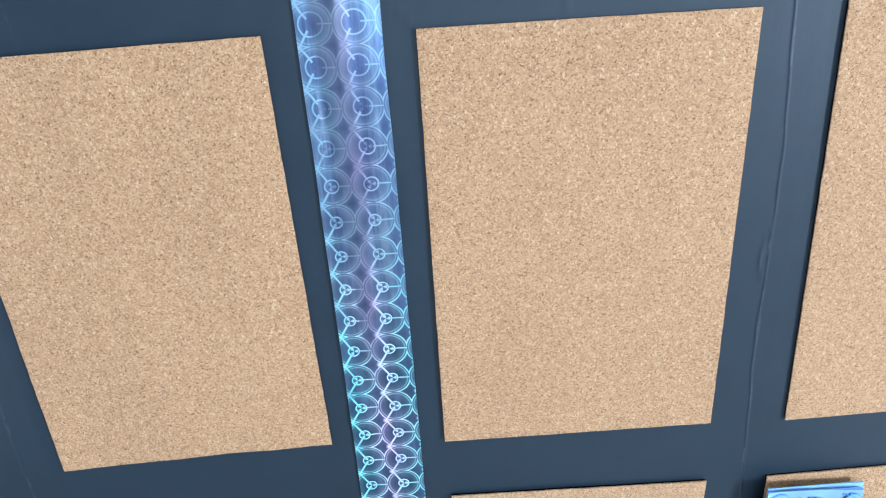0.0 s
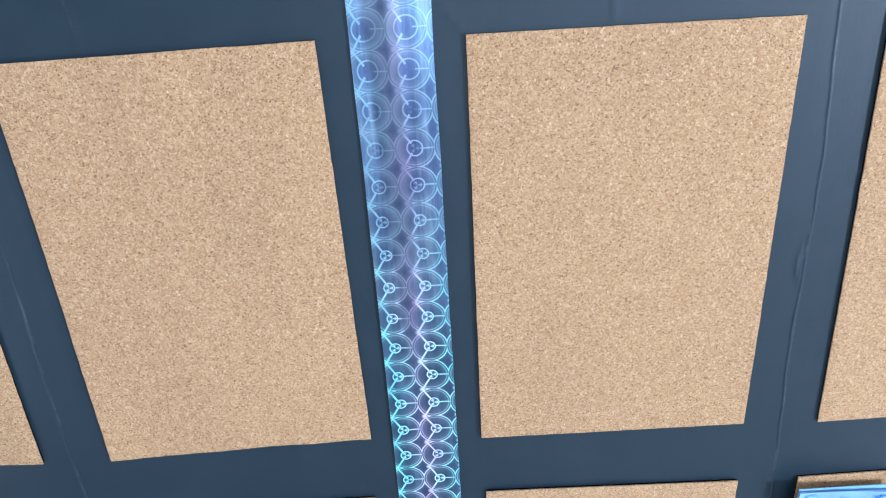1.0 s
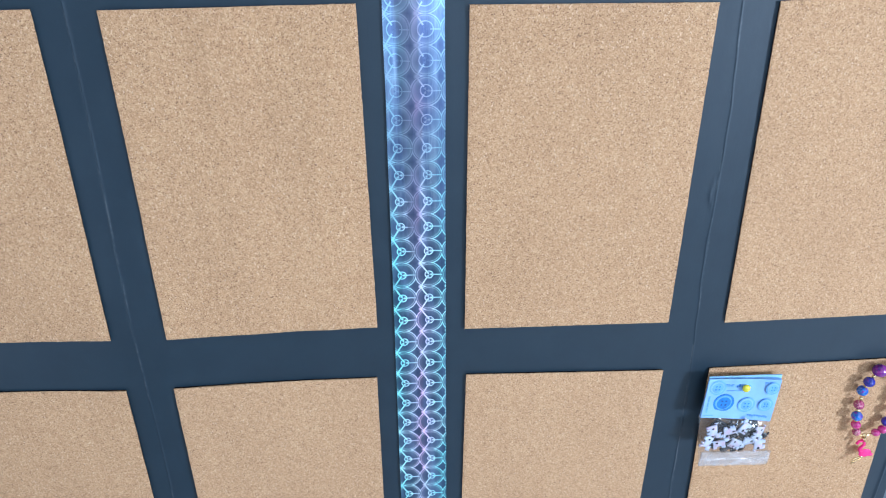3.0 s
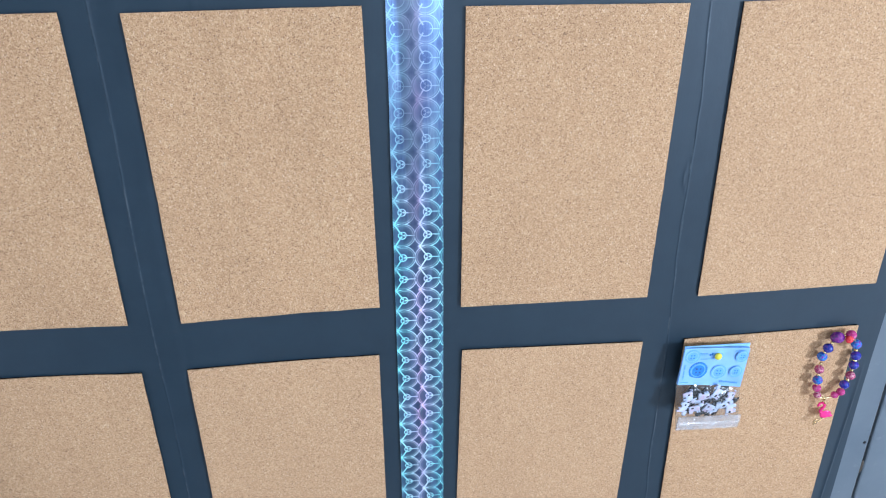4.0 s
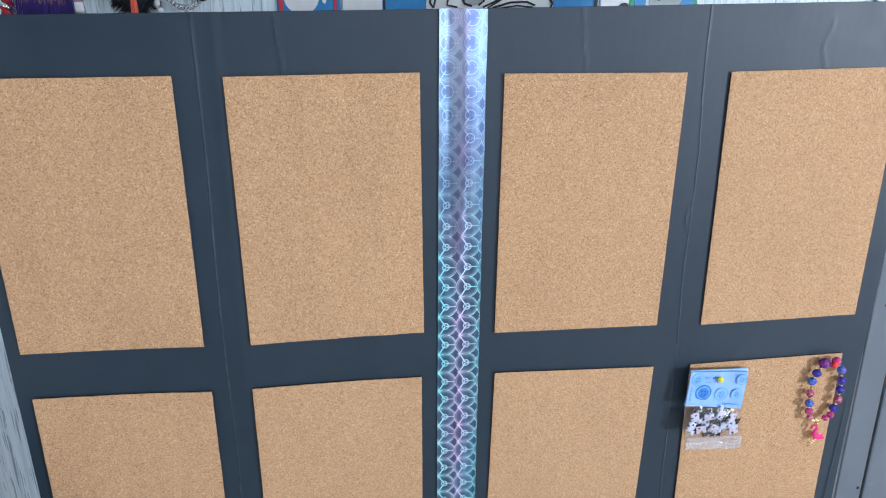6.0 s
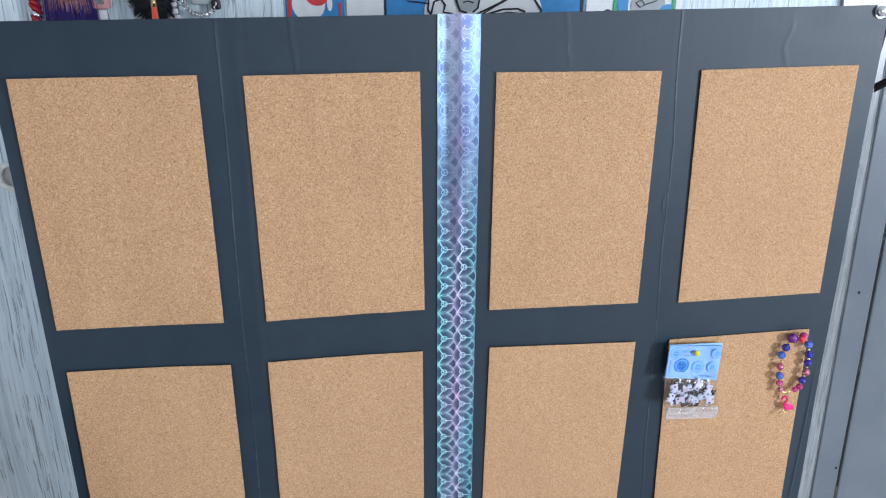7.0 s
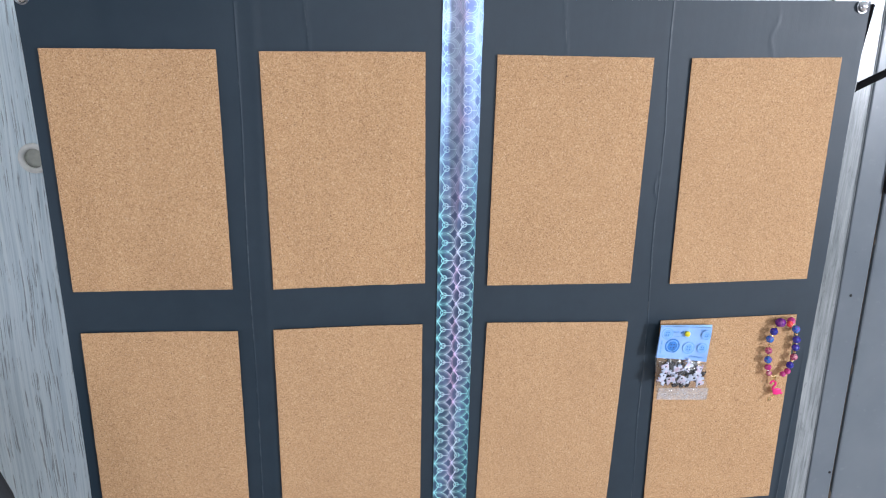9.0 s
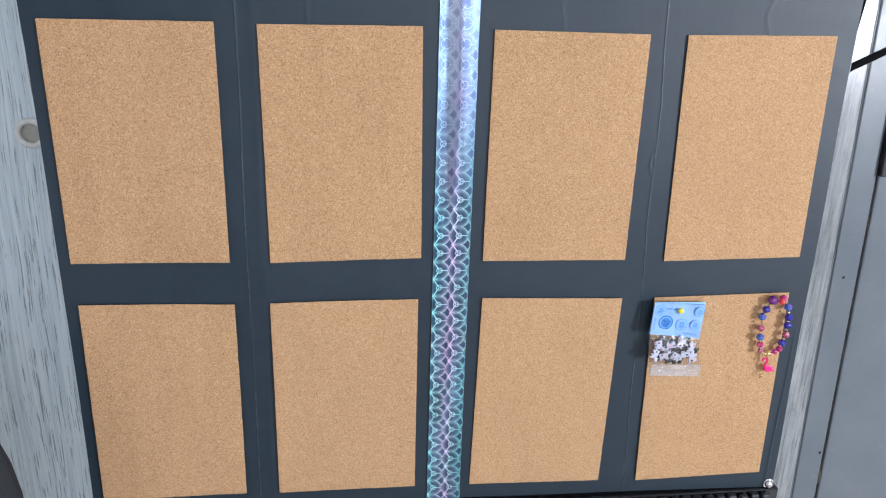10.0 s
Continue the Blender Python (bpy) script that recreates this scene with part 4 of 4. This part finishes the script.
stroke(pic, cx, [(0.060, 1.337), (0.069, 1.339), (0.077, 1.336)])
stroke(pic, cx, [(0.083, 1.319), (0.105, 1.329), (0.128, 1.340), (0.15, 1.35)], 0.0015)
stroke(pic, cx, [(0.090, 1.318), (0.115, 1.332), (0.14, 1.345)], 0.0012)
stroke(pic, cx, [(0.098, 1.318), (0.125, 1.326), (0.150, 1.327), (0.163, 1.322)], 0.0016)
stroke(pic, cx, [(0.105, 1.317), (0.135, 1.3215), (0.16, 1.319)], 0.0012)
stroke(pic, cx, [(0.172, 1.350), (0.182, 1.335), (0.190, 1.325), (0.187, 1.318)], 0.0018)
pic, cx = picture(0.266, 0.43, "white picture with a green-edged blue panel", WHITE)
for a, b in ((0.312, 0.3185), (0.4135, 0.420)):
    shape(pic, cx, "green_edge", GREENART, boxed(a, b, Y - 0.0006, Y + 0.001, PZ0 + 0.003, PZ1 - 0.003))
shape(pic, cx, "blue_panel", BLUEART, boxed(0.3195, 0.3375, Y - 0.0004, Y + 0.001, PZ0 + 0.003, PZ1 - 0.003))
shape(pic, cx, "grey_patch", GREYART, disc(bmesh.new(), 0.372, Y, 1.332, 0.03, 0.001, sz=0.8))
shape(pic, cx, "blue_patch", BLUEART, disc(bmesh.new(), 0.407, Y - 0.0006, 1.318, 0.016, 0.001))
shape(pic, cx, "black_patch", INK, disc(bmesh.new(), 0.303, Y - 0.0006, 1.317, 0.009, 0.001))
stroke(pic, cx, [(0.350, 1.336), (0.358, 1.329), (0.366, 1.333), (0.360, 1.341), (0.350, 1.336)], 0.0008)
stroke(pic, cx, [(0.366, 1.333), (0.382, 1.338), (0.395, 1.345)], 0.0008)


# ---- charms hanging on the wall ----
HOOK = 1.47


def hanging(name, x, label, category="keychain"):
    ob = empty(name, x, WALL - 0.012, HOOK, label, category, "charms on the wall")
    bm = bmesh.new()
    tube(bm, [(0, 0.012, 0.004), (0, -0.006, 0.004), (0, -0.009, -0.001), (0, -0.009, -0.012)], 0.0012, 6)
    part("hook", bm, CHROME, ob)
    return ob


def strands(bm, n, w, top, low, rng, r, spread=1.0):
    for _ in range(n):
        x = rng.gauss(0, 0.45) * w
        y0 = rng.uniform(-0.012, 0.002)
        k = rng.uniform(0.82, 1.05)
        tube(bm, [(x * 0.3, y0, top), (x * 0.8, y0 - 0.004, top + (low - top) * 0.45 * k), (x * spread, y0, top + (low - top) * k)], r, 4, r * 0.25)


rng = random.Random(11)
ch = hanging("beaded_cord_charm", -0.589, "red and silver twisted bead cord hanging on the wall")
for c, mat in ((0, RUBY), (1, CHROME), (2, RUBY)):
    bm = bmesh.new()
    tube(bm, [(0.0056 * math.cos(a + c * 2.094), -0.004 + 0.0056 * math.sin(a + c * 2.094), -0.012 - a * 0.0040) for a in [i * 0.3 for i in range(130)]], 0.0034, 8)
    part("twisted_strand", bm, mat, ch, smooth=True)
ch = hanging("fur_plume_charm", -0.538, "violet and blush fur plume hanging on the wall")
bm = bmesh.new()
strands(bm, 1300, 0.036, -0.01, -0.19, rng, 0.0010)
part("violet_fur", bm, PLUM, ch)
bm = bmesh.new()
strands(bm, 420, 0.032, -0.008, -0.142, rng, 0.0009)
ob = part("blush_fur", bm, BLUSH, ch, "blush pink upper fur")
ob.location = (0, -0.006, 0)
ch = hanging("resin_trinket", -0.494, "pink resin bottle-shaped trinket hanging on the wall")
part("bottle", boxed(-0.012, 0.012, -0.012, 0.008, -0.142, -0.1, bevel=0.004), CLEARPINK, ch)
part("neck", boxed(-0.007, 0.007, -0.007, 0.004, -0.158, -0.1425, bevel=0.003), PEARL, ch, "pearly neck")
part("plate", boxed(-0.007, 0.007, -0.0145, -0.0122, -0.135, -0.118, bevel=0.001), CHROME, ch, "silver plate")
bm = bmesh.new()
tube(bm, [(0, -0.009, -0.012), (0, -0.004, -0.1)], 0.001, 6)
part("cord", bm, BLACK, ch)
ch = hanging("pompom_charm", -0.418, "black fur pompom hanging on the wall")
bm = bmesh.new()
for _ in range(1800):
    d = Vector((rng.gauss(0, 1), rng.gauss(0, 1), rng.gauss(0, 1))).normalized()
    d.y = -abs(d.y) * 0.7
    c = Vector((0, 0.002, -0.128))
    tube(bm, [c + d * 0.012, c + d * (0.030 + rng.random() * 0.012)], 0.0009, 4, 0.0002)
ball(bm, 0, -0.004, -0.128, 0.027, 1, 0.55, 1)
part("pompom", bm, CLOTH, ch)
bm = bmesh.new()
tube(bm, [(0, -0.009, -0.012), (0, -0.004, -0.1)], 0.001, 6)
part("cord", bm, BLACK, ch)
ch = hanging("tassel_charm", -0.411, "coral thread tassel with a gilt cap hanging on the wall")
bm = bmesh.new()
for _ in range(70):
    a, q = rng.random() * 6.283, math.sqrt(rng.random())
    x, y = math.cos(a) * q, math.sin(a) * q
    tube(bm, [(x * 0.003, -0.036 + y * 0.003, -0.135), (x * 0.0062, -0.036 + y * 0.005, -0.172)], 0.0009, 4)
part("tassel", bm, CORAL, ch)
bm = bmesh.new()
tube(bm, [(0, -0.036, -0.138), (0, -0.036, -0.126)], 0.0046, 12, 0.0036)
part("cap", bm, GOLD, ch, "gilt cap", smooth=True)
bm = bmesh.new()
tube(bm, [(0, -0.009, -0.012), (0, -0.034, -0.08), (0, -0.036, -0.126)], 0.0009, 6)
part("cord", bm, GOLD, ch)
ch = hanging("pearl_strand", -0.384, "short strand of pearls and chain hanging on the wall")
for i in range(15):
    bm = bmesh.new()
    ball(bm, 0.004 * math.sin(i * 0.9), -0.007, -0.018 - i * 0.0098, 0.0048, 1, 1, 1, 12, 8)
    part("pearl", bm, PEARL, ch, smooth=True)
ch = hanging("chain_charm", -0.349, "silver chain loop with a black tag hanging on the wall")
N = 40
for i in range(N):
    a = math.pi * i / (N - 1)
    x, z = 0.030 * math.cos(a), -0.035 - 0.116 * math.sin(a) ** 0.3
    bm = bmesh.new()
    torus(bm, (x, -0.006, z), 0.0034, 0.0011, "Y" if i % 2 else "X", 12, 6)
    part("chain_link", bm, CHROME, ch, smooth=True)
part("tag", boxed(-0.014, 0.016, -0.005, 0.006, -0.136, -0.06, bevel=0.003), GREYART, ch, "grey tag")
part("clasp", boxed(0.016, 0.030, -0.009, 0.002, -0.143, -0.128, bevel=0.003), B_BLACK, ch, "black clasp")
